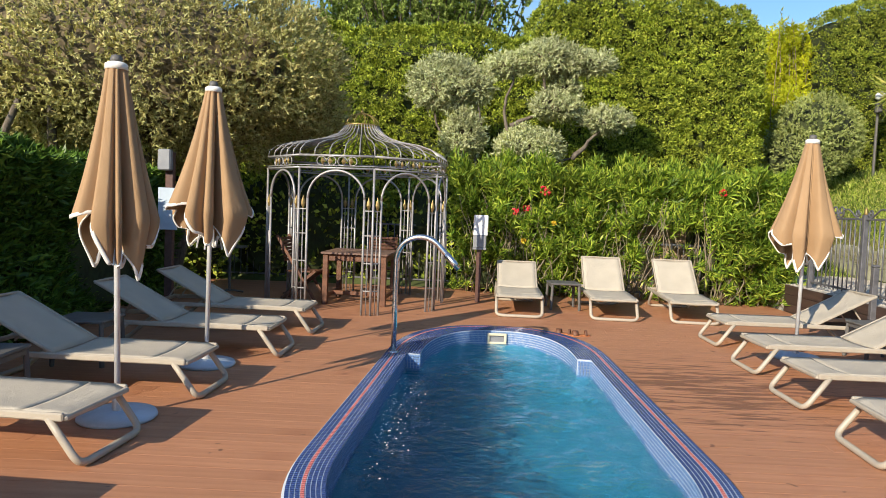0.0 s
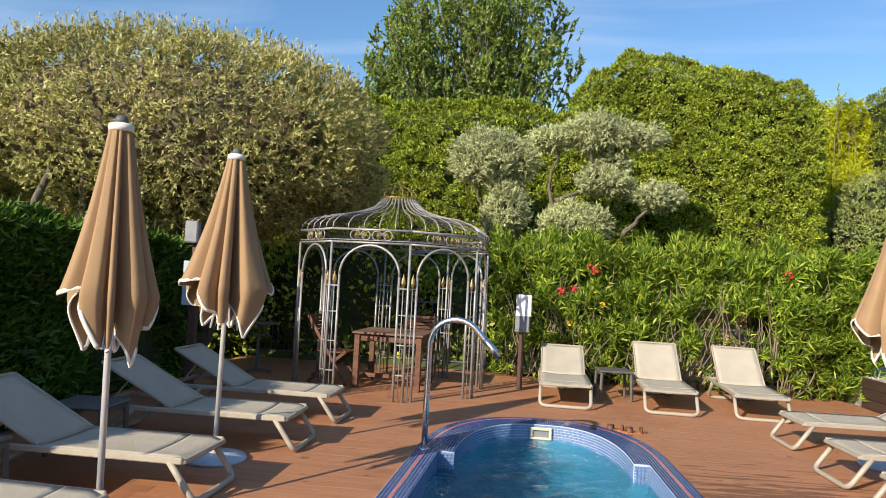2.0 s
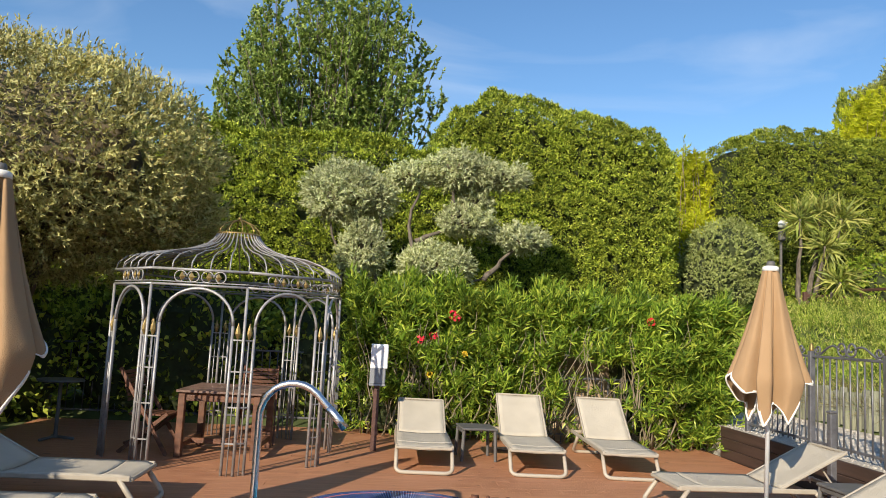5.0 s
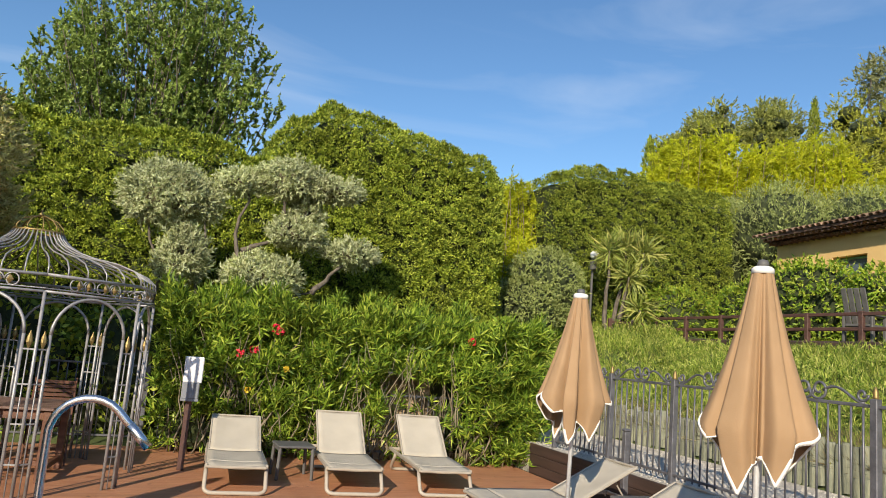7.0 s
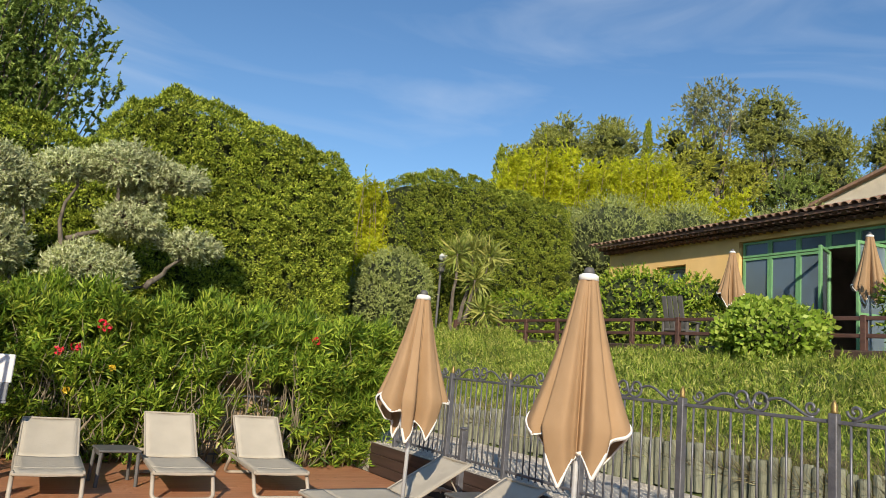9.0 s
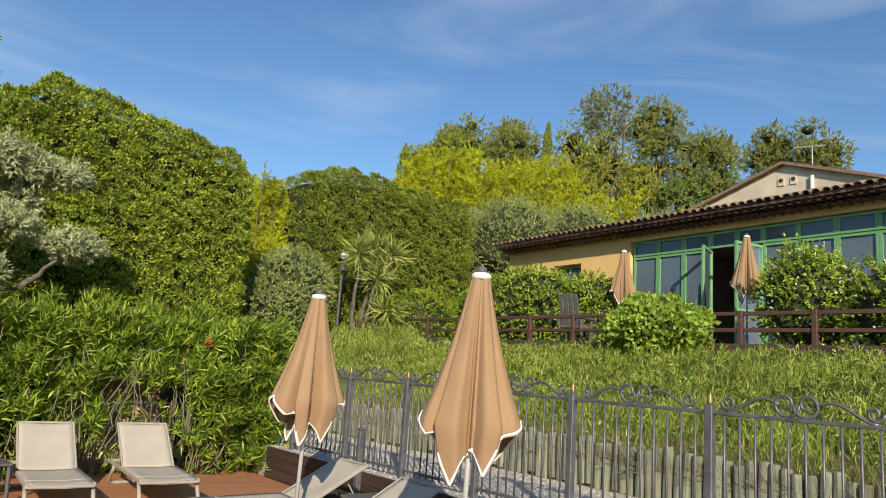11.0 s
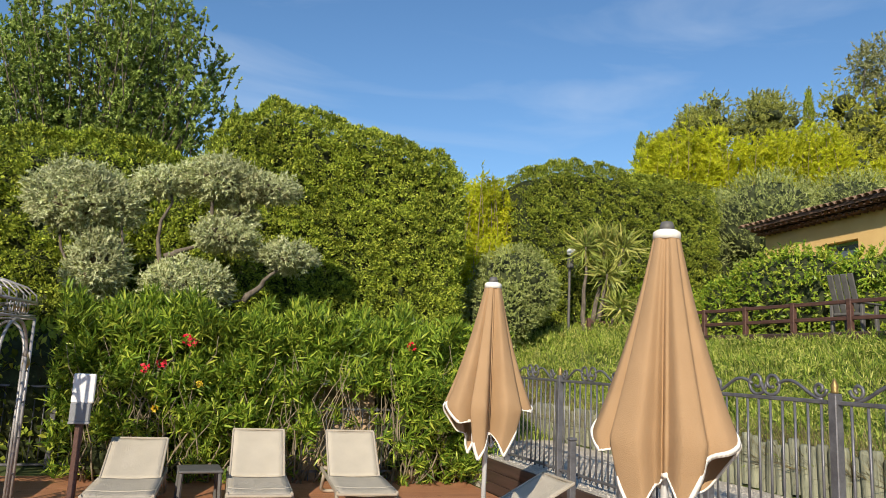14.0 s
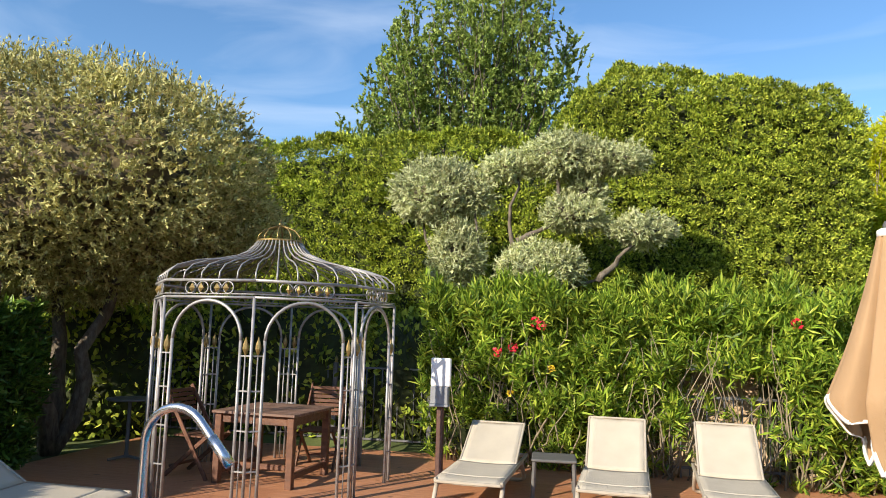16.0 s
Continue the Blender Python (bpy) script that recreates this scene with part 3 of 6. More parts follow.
part("grout_bed", bed, M_GROUT, pool, "pale grout between mosaic tiles")
blue, red, pale = Build(), Build(), Build()


def tile_quad(b, p, lift):
    """One raised mosaic tile over four corners, lifted along lift."""
    c = sum((Vector(q) for q in p), Vector()) / 4
    lo = [c + (Vector(q) - c) * 0.8 for q in p]
    hi = [q + Vector(lift) for q in [c + (Vector(q) - c) * 0.74 for q in p]]
    b.add(lo + hi, [(4, 5, 6, 7), (0, 1, 5, 4), (1, 2, 6, 5), (2, 3, 7, 6), (3, 0, 4, 7)])


for i in range(NR):
    far = RP[i, 1] > JOG_Y
    row = 0
    d = 0.012
    while d < inner(i) - 0.012:
        b = red if row == 3 else blue
        tile_quad(b, [on_rim(i, d, 0.026), on_rim(i + 1, d, 0.026), on_rim(i + 1, d + 0.026, 0.026), on_rim(i, d + 0.026, 0.026)], (0, 0, 0.003))
        d += 0.026
        row += 1
    for k in range(7):
        z = 0.018 - 0.027 * k
        w = inner(i)
        if inner(i + 1) == w:
            lift = (RN[i, 0] * 0.003, RN[i, 1] * 0.003, 0)
            tile_quad(pale, [on_rim(i, w, z), on_rim(i + 1, w, z), on_rim(i + 1, w, z - 0.027), on_rim(i, w, z - 0.027)], lift)
for side in (0, 1):
    js = [i for i in range(NR) if inner(i) != inner(i + 1)]
    i = js[side] if len(js) > side else None
    if i is not None:
        lo_ = i if RP[i, 1] < RP[(i + 1) % NR, 1] else i + 1
        a, b = Vector(on_rim(lo_, 0.2, 0.018)), Vector(on_rim(lo_, 0.352, 0.018))
        a.y = b.y = min(a.y, b.y) - 0.003
        for k in range(5):
            for z in range(7):
                p, q = a.lerp(b, k / 5), a.lerp(b, (k + 1) / 5)
                up = Vector((0, 0, -0.027 * z))
                dn = Vector((0, 0, -0.027 * (z + 1)))
                tile_quad(pale, [p + up + Vector((0, -0.004, 0)), q + up + Vector((0, -0.004, 0)), q + dn + Vector((0, -0.004, 0)), p + dn + Vector((0, -0.004, 0))], (0, -0.003, 0))
part("mosaic_tiles", blue, M_TBLUE, pool, "small glossy blue mosaic tiles", kind="stuff")
part("wall_mosaic_tiles", pale, M_TPALE, pool, "paler blue mosaic tiles down the pool wall", kind="stuff")
part("red_mosaic_tiles", red, M_TRED, pool, "red mosaic line round the rim", kind="stuff")
basin = Build()
for i in range(NR):
    a, b = inner(i) + 0.005, inner(i + 1) + 0.005
    basin.add([on_rim(i, a, -0.16), on_rim(i + 1, b, -0.16), on_rim(i + 1, b + 0.06, -0.9), on_rim(i, a + 0.06, -0.9)], [(0, 1, 2, 3)])
basin.add([on_rim(i, inner(i) + 0.06, -0.9) for i in range(NR)], [tuple(range(NR))])
part("basin", basin, M_BASIN, pool, "blue pool liner under water")
water = Build()
gx, gy = np.arange(-0.9, 2.1, 0.05), np.arange(2.3, 8.9, 0.05)
idx = {}
for y in gy:
    s = pool_side(y)
    for x in gx:
        if s and abs(x - s[0]) < s[1] - 0.1 and 2.6 < y < 8.6:
            k_ = 1.3 + 0.9 * smooth(6.5, 8.2, y)
            z = WATER_Z + k_ * 0.007 * math.sin(5.1 * x + 2.2 * math.sin(3.1 * y)) + k_ * 0.006 * math.sin(6.3 * y + 1.7 * math.sin(4.3 * x)) + 0.003 * math.sin(17 * x + 11 * y) + 0.003 * math.sin(21 * y - 9 * x)
            idx[(round(x, 3), round(y, 3))] = len(water.v)
            water.v.append((x, y, z))
for (x, y), k in idx.items():
    q = [idx.get((round(x + a, 3), round(y + b, 3))) for a, b in ((0, 0), (0.05, 0), (0.05, 0.05), (0, 0.05))]
    if None not in q:
        water.f.append(tuple(q))
wob = part("water", water, M_WATER, pool, "rippled blue pool water", True)
wob.visible_shadow = False
foam = Build()
fr_ = random.Random(3)
for k in range(170):
    bx, by = -0.3 + abs(fr_.gauss(0.0, 0.13)), fr_.gauss(5.2, 0.7)
    if not 3.9 < by < 6.6:
        continue
    r_ = 0.0025 + 0.006 * fr_.random() ** 2
    foam.lathe([(r_, 0.0), (r_ * 0.8, r_ * 0.45), (r_ * 0.3, r_ * 0.7)], 7, (bx, by, WATER_Z + 0.012))
part("bubbles", foam, M_WHITE, pool, "white bubbles on the stirred water", True, "stuff")
sk = thing("pool_skimmer", "cream plastic skimmer mouth in the tiled pool wall", "pool skimmer", at=pose(0.72, 8.3, -0.065))
fr = Build()
for c, s in (((0, 0, 0.05), (0.23, 0.03, 0.03)), ((0, 0, -0.05), (0.23, 0.03, 0.025)), ((-0.1, 0, 0), (0.03, 0.03, 0.075)), ((0.1, 0, 0), (0.03, 0.03, 0.075))):
    fr.box(c, s, 0.006)
part("frame", fr, M_CREAM, sk)
# a grey sheet is put where the frame's opening is dark with shade
part("mouth_fill", Build().box((0, 0.012, 0), (0.17, 0.004, 0.075)), M_MGREY, sk, "grey sheet standing in for the dark skimmer mouth")


# ---- big hedges and trees ----
def twigs(b, root, tips, r0, seg=6, wob=0.12):
    """Tapered, bent limbs from a root point to each tip."""
    root = Vector(root)
    for tip in tips:
        tip = Vector(tip)
        pts, n = [], 7
        for k in range(n + 1):
            t = k / n
            p = root.lerp(tip, t)
            if 0 < k < n:
                p += Vector((random.uniform(-1, 1), random.uniform(-1, 1), random.uniform(-0.4, 0.4))) * wob * (tip - root).length * 0.35
            pts.append(p)
        b.tube(pts, [r0 * (1 - 0.72 * k / n) for k in range(n + 1)], seg)
    return b


def clipped_hedge(name, label, x0, x1, y0, depth, top, n, material, foot=0.0, rough=0.15, corner=0.5):
    """A tall clipped hedge along x: front, top and ends of small tufts, with pits between them."""
    ob = thing(name, label, "hedge")
    nf = int(n * 0.76)
    x = rng.uniform(x0, x1, nf)
    t = np.array([top(a) for a in x])
    z = foot + (t - foot) * rng.random(nf) ** 0.92
    p1 = np.stack([x, np.full(nf, y0), z], 1)
    p1[:, 1] += np.clip(1 - (t - z) / 0.4, 0, 1) ** 2 * 0.35
    near = np.minimum(x - x0, x1 - x)
    p1[:, 1] += np.clip(1 - near / corner, 0, 1) ** 2 * corner
    u1 = np.tile(np.array((0.0, -1.0, 0.1)), (nf, 1))
    nt = int(n * 0.14)
    x = rng.uniform(x0 + 0.05, x1 - 0.05, nt)
    p2 = np.stack([x, y0 + 0.2 + rng.random(nt) ** 1.6 * depth * 0.7, np.array([top(a) for a in x])], 1)
    u2 = np.tile(np.array((0.0, -0.3, 1.0)), (nt, 1))
    ne = int(n * 0.05)
    ends = []
    for xe, sg in ((x0, -1), (x1, 1)):
        y = y0 + 0.3 + rng.random(ne) * depth * 0.8
        ends.append((np.stack([np.full(ne, xe) - sg * 0.05, y, foot + (top(xe) - 0.1 - foot) * rng.random(ne)], 1), np.tile(np.array((sg * 1.0, -0.2, 0.1)), (ne, 1))))
    p = np.vstack([p1, p2] + [e[0] for e in ends])
    u = np.vstack([u1, u2] + [e[1] for e in ends])
    q = p * np.array((0.75, 1, 1.5))
    deep = np.clip(lump(q, 0.15, 3.0) + lump(q, 0.08, 5.0) * 0.8, -1.1, 0.6)
    wavy = np.array([1, 1, 0.6]) * u
    p = p + wavy * (lump(q, 0.8, x0) * rough * 0.35 + deep * rough - np.abs(rng.normal(size=len(p))) * 0.05)[:, None]
    part("foliage", tufts(p, u, 20, 0.078, 0.058, 0.032, material, 0.35, 0.4), None, ob, kind="stuff")
    # solid fill behind the tufts; its dark colour is the shade between them
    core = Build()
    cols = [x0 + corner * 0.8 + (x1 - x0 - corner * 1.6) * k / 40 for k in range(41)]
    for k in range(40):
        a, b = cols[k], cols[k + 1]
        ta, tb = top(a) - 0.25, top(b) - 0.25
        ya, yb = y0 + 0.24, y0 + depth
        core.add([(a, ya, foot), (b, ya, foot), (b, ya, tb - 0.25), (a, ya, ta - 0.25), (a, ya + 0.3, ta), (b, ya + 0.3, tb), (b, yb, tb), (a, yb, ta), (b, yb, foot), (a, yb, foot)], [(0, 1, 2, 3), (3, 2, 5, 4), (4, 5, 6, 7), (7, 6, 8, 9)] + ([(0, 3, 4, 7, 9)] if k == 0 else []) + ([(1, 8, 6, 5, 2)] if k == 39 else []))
    part("core", core, M_CORE, ob, "solid fill coloured dark for the shade inside a clipped hedge")
    return ob


def profile(*knots):
    """A height for each x, in straight runs between knots, with a slight unevenness."""
    kx, kz = [k[0] for k in knots], [k[1] for k in knots]
    return lambda x: 0.06 + float(np.interp(x, kx, kz)) + 0.035 * math.sin(x * 4.1) + 0.02 * math.sin(x * 9.3 + 1)


top_low = profile((-9.5, 4.6), (-4, 5.05), (-2.5, 5.15), (-1.65, 5.1), (-0.95, 5.1), (-0.6, 5.22), (-0.1, 5.28), (0.35, 5.2), (0.8, 5.07), (1.4, 5.0), (2.1, 4.9))
top_peak = profile((1.5, 5.3), (1.8, 5.7), (2.0, 5.98), (2.4, 6.15), (2.58, 6.42), (2.85, 6.52), (3.1, 6.36), (3.7, 6.27), (4.4, 6.2), (5.0, 6.07), (5.7, 5.96), (6.2, 5.85), (6.45, 5.6), (6.75, 5.3))
top_square = profile((9.7, 6.7), (9.85, 6.9), (10.2, 7.02), (10.85, 7.25), (11.6, 7.36), (12.4, 7.36), (13.2, 7.22), (15.0, 7.2), (16.1, 7.1), (16.3, 6.9))
clipped_hedge("cypress_hedge", "tall clipped dark green cypress hedge behind the gazebo", -9.5, 2.1, 15.38, 0.6, top_low, 11000, L_CYP, 0.7)
clipped_hedge("cypress_hedge", "tall clipped cypress hedge rising to a peak", 1.5, 6.75, 15.6, 1.9, top_peak, 7000, L_CYP, 1.4, 0.15, 0.3)
clipped_hedge("cypress_hedge", "tall square clipped cypress hedge beside the house", 9.7, 16.3, 19.2, 2.4, top_square, 7000, L_CYPD, 2.0, 0.13, 0.25)


def shrub(name, label, category, blobs, n, material, length, width, core=0.8, out=0.6, up=0.3, wild=0.6, rough=0.12, size=0.4, shell=0.15, square=1.0, bend=0.1, stems=None, stem_r=0.05, low=-1.0, core_mat=None, sprig=None):
    """A plant made of one or more rounded masses of leaves on bent stems."""
    ob = thing(name, label, category)
    vol = sum((r[0] * r[1] * r[2]) ** 0.67 for _, r in blobs)
    ps, us = [], []
    for c, r in blobs:
        p, u = blob_points(int(n * (r[0] * r[1] * r[2]) ** 0.67 / vol), c, r, rough, size, shell, square, low)
        ps.append(p)
        us.append(u)
    p, u = np.vstack(ps), np.vstack(us)
    if sprig:
        me = sprigs(p, u, sprig[0], sprig[1], length, width, material, up, wild)
    else:
        me = leaf_mesh("foliage", p, grow(u, out, up, wild), length, width, material, bend)
    part("foliage", me, None, ob, kind="stuff")
    # one closed dark mass per blob replaces the twigs and shade within the crown
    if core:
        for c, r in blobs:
            part("core", blob_core(Build(), c, [k * core for k in r], 14, square), core_mat or M_CORE, ob, "solid dark fill standing in for the shaded inside of the crown")
    if stems:
        for root, tips in stems:
            for k, tip in enumerate(tips):
                part("limb" if k else "trunk", twigs(Build(), root, [tip], stem_r), M_BARK, ob, "grey gnarled bark", True)
    return ob


# the third, low rear crown mass is added to shade the gazebo's background
big = shrub("olive_tree", "broad old olive tree with a dense clipped crown", "tree", [((-4.9, 10.4, 3.38), (3.4, 1.75, 1.3)), ((-8.0, 10.2, 3.3), (1.8, 1.7, 1.35)), ((-4.9, 11.3, 2.85), (3.3, 1.9, 0.95))], 25000, L_OLIVE, 0.058, 0.027, 0.76, 0.5, 0.4, 0.5, 0.18, 0.24, 0.1, 1.0, 0.1,
            [((-4.4, 11.0, 0), [(-6.2, 10.4, 3.3), (-3.6, 11.2, 3.0), (-4.4, 10.0, 3.2), (-5.0, 11.5, 3.1)]), ((-5.6, 10.3, 0), [(-7.4, 9.6, 3.0), (-5.2, 9.4, 3.1), (-6.6, 9.2, 2.7)]), ((-6.4, 9.6, 0), [(-7.0, 8.9, 2.7), (-5.4, 9.0, 2.6)])], 0.13, core_mat=M_TWIG, sprig=(13, 0.16))
n = 900
x = rng.uniform(-8.4, -1.9, n)
y = rng.uniform(9.4, 11.2, n)
e = np.sqrt(np.clip(1 - ((x + 4.9) / 3.4) ** 2 - ((y - 10.4) / 1.75) ** 2, 0, 1))
shoots = np.stack([x, y, 3.38 + 1.3 * e], 1)[e > 0.1]
n = len(shoots)
part("shoot_growth", sprigs(shoots, np.tile(np.array((0.05, 0.0, 0.6)), (n, 1)), 12, 0.24, 0.06, 0.02, L_OLIVE, 0.6, 0.25, 0.5), None, big, "thin upright shoots above the clipped crown", kind="stuff")

shrub("cloud_pruned_olive", "old olive pruned into silvery cloud pads on bent limbs", "tree",
      [((-0.1, 13.5, 3.72), (0.68, 0.55, 0.47)), ((0.25, 13.4, 2.78), (0.36, 0.35, 0.48)), ((0.42, 13.45, 3.7), (0.3, 0.3, 0.28)), ((0.97, 13.5, 4.1), (0.3, 0.3, 0.17)), ((1.8, 13.5, 4.24), (0.58, 0.45, 0.27)), ((2.5, 13.5, 4.18), (0.48, 0.38, 0.18)), ((2.1, 13.65, 3.74), (0.26, 0.25, 0.2)), ((1.95, 13.5, 3.36), (0.44, 0.38, 0.2)), ((2.92, 13.5, 3.14), (0.46, 0.38, 0.16)), ((1.38, 13.4, 2.58), (0.5, 0.42, 0.32)), ((1.8, 13.35, 2.62), (0.28, 0.3, 0.2))],
      8600, L_SILVER, 0.056, 0.023, 0.55, 0.6, 0.4, 0.5, 0.08, 0.17, 0.2, 1.0, 0.05,
      [((0.4, 13.5, 0.2), [(0.1, 13.5, 3.6), (-0.35, 13.5, 3.5), (0.5, 13.4, 3.4)]), ((1.05, 13.55, 2.2), [(1.1, 13.5, 4.05), (1.3, 13.45, 2.4)]), ((1.12, 13.5, 3.0), [(1.75, 13.5, 3.3)]), ((1.72, 13.5, 3.35), [(1.75, 13.5, 4.1), (2.15, 13.6, 3.75), (2.4, 13.5, 4.1)]), ((1.05, 13.55, 0.2), [(1.08, 13.55, 3.0)]), ((1.3, 13.4, 2.2), [(2.35, 13.45, 2.45)]), ((2.3, 13.45, 2.42), [(2.85, 13.5, 3.05)])], 0.055, core_mat=M_TWIG, sprig=(15, 0.13))

# tall poplar behind the hedge: rising sprays
pop = thing("poplar_tree", "tall leafy green tree rising behind the hedge", "tree")
tr = Build()
lp, lu = [], []
PX, PY = -0.95, 22.3
for k in range(120):
    an, rr = random.uniform(0, 6.28), random.random() ** 0.55
    rad = 3.5 * rr
    tx, ty = PX + rad * math.cos(an), PY + 0.75 * rad * math.sin(an)
    tz = 12.1 - 3.9 * rr ** 2.4 - random.random() ** 2 * 1.6
    if k > 110:
        tx, ty, tz, rr = PX - random.uniform(2.9, 4.1), PY + random.uniform(-1, 1), random.uniform(6.9, 8.4), 1.0
    root = Vector((PX + (tx - PX) * 0.4, PY + (ty - PY) * 0.3, 3.6 + 2.2 * (1 - rr)))
    tip = Vector((tx, ty, tz))
    twigs(tr, root, [tip], 0.03, 5, 0.06)
    m = 58
    t = rng.random(m) ** 0.7
    base = np.array(root)[None] + (np.array(tip) - np.array(root))[None] * t[:, None]
    sp = (0.5 - 0.42 * t)[:, None] * rng.normal(size=(m, 3)) * np.array((1, 1, 0.7))
    lp.append(base + sp)
    lu.append(sp + np.array((0, 0, 0.2)))
tr.tube([(PX, PY, 0.2), (PX, PY, 3), (PX + 0.05, PY, 7), (PX, PY, 10)], [0.28, 0.22, 0.12, 0.04], 8)
part("trunk", tr, M_BARK, pop, "grey tapered trunk and limbs", True)
part("foliage", sprigs(np.vstack(lp), unit(np.vstack(lu)), 26, 0.27, 0.085, 0.066, L_TREE, 0.5, 0.6, 1.0), None, pop, kind="stuff")


def whorls(p, u, k, spread, length, width, material, name="foliage", up=0.45):
    """Shoots that each end in a fan of long, narrow leaves."""
    n = len(p)
    s = unit(u * 0.7 + np.array((0, 0, up)) + rng.normal(size=p.shape) * 0.4)
    way = np.repeat(s, k, 0) + rng.normal(size=(n * k, 3)) * spread
    pos = np.repeat(p, k, 0) - np.repeat(s, k, 0) * rng.uniform(0, 0.16, (n * k, 1))
    return leaf_mesh(name, pos, way, length, width, material, 0.12)


# oleander hedge behind the loungers
ole = thing("oleander_hedge", "dense oleander hedge with long glossy leaves", "hedge")
n1, n2, n3 = 3300, 1900, 700
x = rng.uniform(0.1, 5.7, n1)
z = 0.05 + 2.1 * rng.random(n1) ** 0.8
y = 11.95 - 0.3 * np.sin(z * 1.1) + 0.12 * np.sin(x * 2.3) - 0.10 * (x - 3)
gap = (np.abs(x - 3.75) < 0.5) & (z < 1.3) & (z > 0.3)
thin = (z < 0.5) & (rng.random(n1) < 0.5)
keep = ~(gap & (rng.random(n1) < 0.92)) & ~thin
pf = np.stack([x, y, z], 1)[keep]
uf = np.tile(np.array((0, -1.0, 0.3)), (len(pf), 1))
x = rng.uniform(0.1, 5.9, n2)
pt = np.stack([x, rng.uniform(11.7, 13.0, n2), 2.1 + 0.07 * np.sin(x * 2.1) + 0.04 * np.sin(x * 5)], 1)
ut = np.tile(np.array((0, -0.3, 1.0)), (n2, 1))
pe = np.stack([5.75 - 0.35 * rng.random(n3), rng.uniform(11.3, 13.0, n3), 0.1 + 2.05 * rng.random(n3)], 1)
ue = np.tile(np.array((1.0, -0.4, 0.3)), (n3, 1))
p, u = np.vstack([pf, pt, pe]), np.vstack([uf, ut, ue])
p = p + u * (lump(p, 0.2) * 0.34 + lump(p, 0.09, 4.0) * 0.1 - np.abs(rng.normal(size=len(p))) * 0.16)[:, None]
part("foliage", whorls(p, u, 12, 0.55, 0.17, 0.024, L_OLEA), None, ole, kind="stuff")
st = Build()
for k in range(190):
    bx = random.uniform(0.3, 5.5)
    if 3.25 < bx < 4.25 and k % 4:
        continue
    by = 12.05 - 0.1 * (bx - 3) + random.uniform(-0.15, 0.3)
    twigs(st, (bx, by, 0.0), [(bx + random.uniform(-0.6, 0.6), by - random.uniform(0.15, 0.5), random.uniform(0.8, 1.9))], 0.013, 5, 0.15)
part("stem_tangle", st, M_STEM, ole, "pale grey oleander stems", True, "stuff")
# dark boxes in place of the shaded depth behind the whorls
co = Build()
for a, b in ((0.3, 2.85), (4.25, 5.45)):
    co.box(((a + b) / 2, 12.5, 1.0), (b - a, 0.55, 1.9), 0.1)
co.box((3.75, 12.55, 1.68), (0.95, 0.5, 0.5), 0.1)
part("core", co, M_CORE, ole, "solid boxes coloured dark for the shade inside the hedge")
bank = thing("earth_bank", "dry sandy earth bank behind the hedge", "bank", kind="structure")
bk = Build()
vs, nx, ny = [], 16, 8
for i in range(nx + 1):
    for j in range(ny + 1):
        bx, by = 2.6 + 2.3 * i / nx, 12.2 + 0.7 * j / ny
        vs.append((bx, by, -0.05 + 1.3 * (j / ny) ** 0.8 + 0.07 * noise.noise(Vector((bx * 2, by * 2, 3.0)))))
bk.add(vs, [(i * (ny + 1) + j, (i + 1) * (ny + 1) + j, (i + 1) * (ny + 1) + j + 1, i * (ny + 1) + j + 1) for i in range(nx) for j in range(ny)])
part("slope", bk, M_SAND, bank, "", True)
rl = thing("railing", "thin dark iron railing behind the oleander hedge", "railing")
for zr in (0.12, 0.95):
    part("rail", Build().box((3.75, 12.14, zr), (1.5, 0.02, 0.03)), M_IRON, rl)
for k in range(15):
    part("bar", Build().box((3.05 + 0.1 * k, 12.14, 0.49), (0.014, 0.014, 0.98)), M_IRON, rl)
for k, (fx, fy, fz, m) in enumerate(((1.55, 11.45, 1.78, M_RED), (1.62, 11.5, 1.74, M_RED), (1.12, 11.4, 1.42, M_RED), (1.3, 11.45, 1.48, M_RED), (4.35, 11.3, 1.83, M_RED), (1.75, 11.45, 1.25, M_YELLOW), (1.28, 11.45, 0.95, M_YELLOW))):
    fl = Build()
    for q in range(14):
        d = Vector((random.uniform(-1, 1), random.uniform(-1, 0.4), random.uniform(-1, 1))).normalized()
        c = Vector((fx, fy, fz)) + d * (0.04 if m is M_RED else 0.02)
        e = d.orthogonal().normalized() * 0.025
        f = d.cross(e).normalized() * 0.02
        fl.add([c, c + e + d * 0.012, c + f * 1.8 + d * 0.02, c - e + d * 0.012], [(0, 1, 2, 3)])
    part("blossom" if m is M_RED else "yellow_leaves", fl, m, ole, "red oleander blossom" if m is M_RED else "yellowed oleander leaves")

# hedge beside the shaded loungers
lh = thing("laurel_hedge", "dark shaded hedge with a sunlit leafy top", "hedge")
m1, m2 = 3600, 1800
y = rng.uniform(3.0, 10.2, m1)
z = 0.05 + 1.8 * rng.random(m1)
p1 = np.stack([-4.05 + 0.15 * np.sin(y * 2) + 0.1 * np.sin(z * 4 + y), y, z], 1)
y = rng.uniform(3.0, 10.2, m2)
p2 = np.stack([rng.uniform(-5.2, -4.05, m2), y, 1.88 + 0.07 * np.sin(y * 3) - 0.02 * (y - 6)], 1)
p = np.vstack([p1, p2])
u = np.vstack([np.tile(np.array((1.0, 0, 0.25)), (m1, 1)), np.tile(np.array((0.3, 0, 1.0)), (m2, 1))])
part("foliage", whorls(p, u, 9, 0.65, 0.13, 0.03, L_LAUREL), None, lh, kind="stuff")
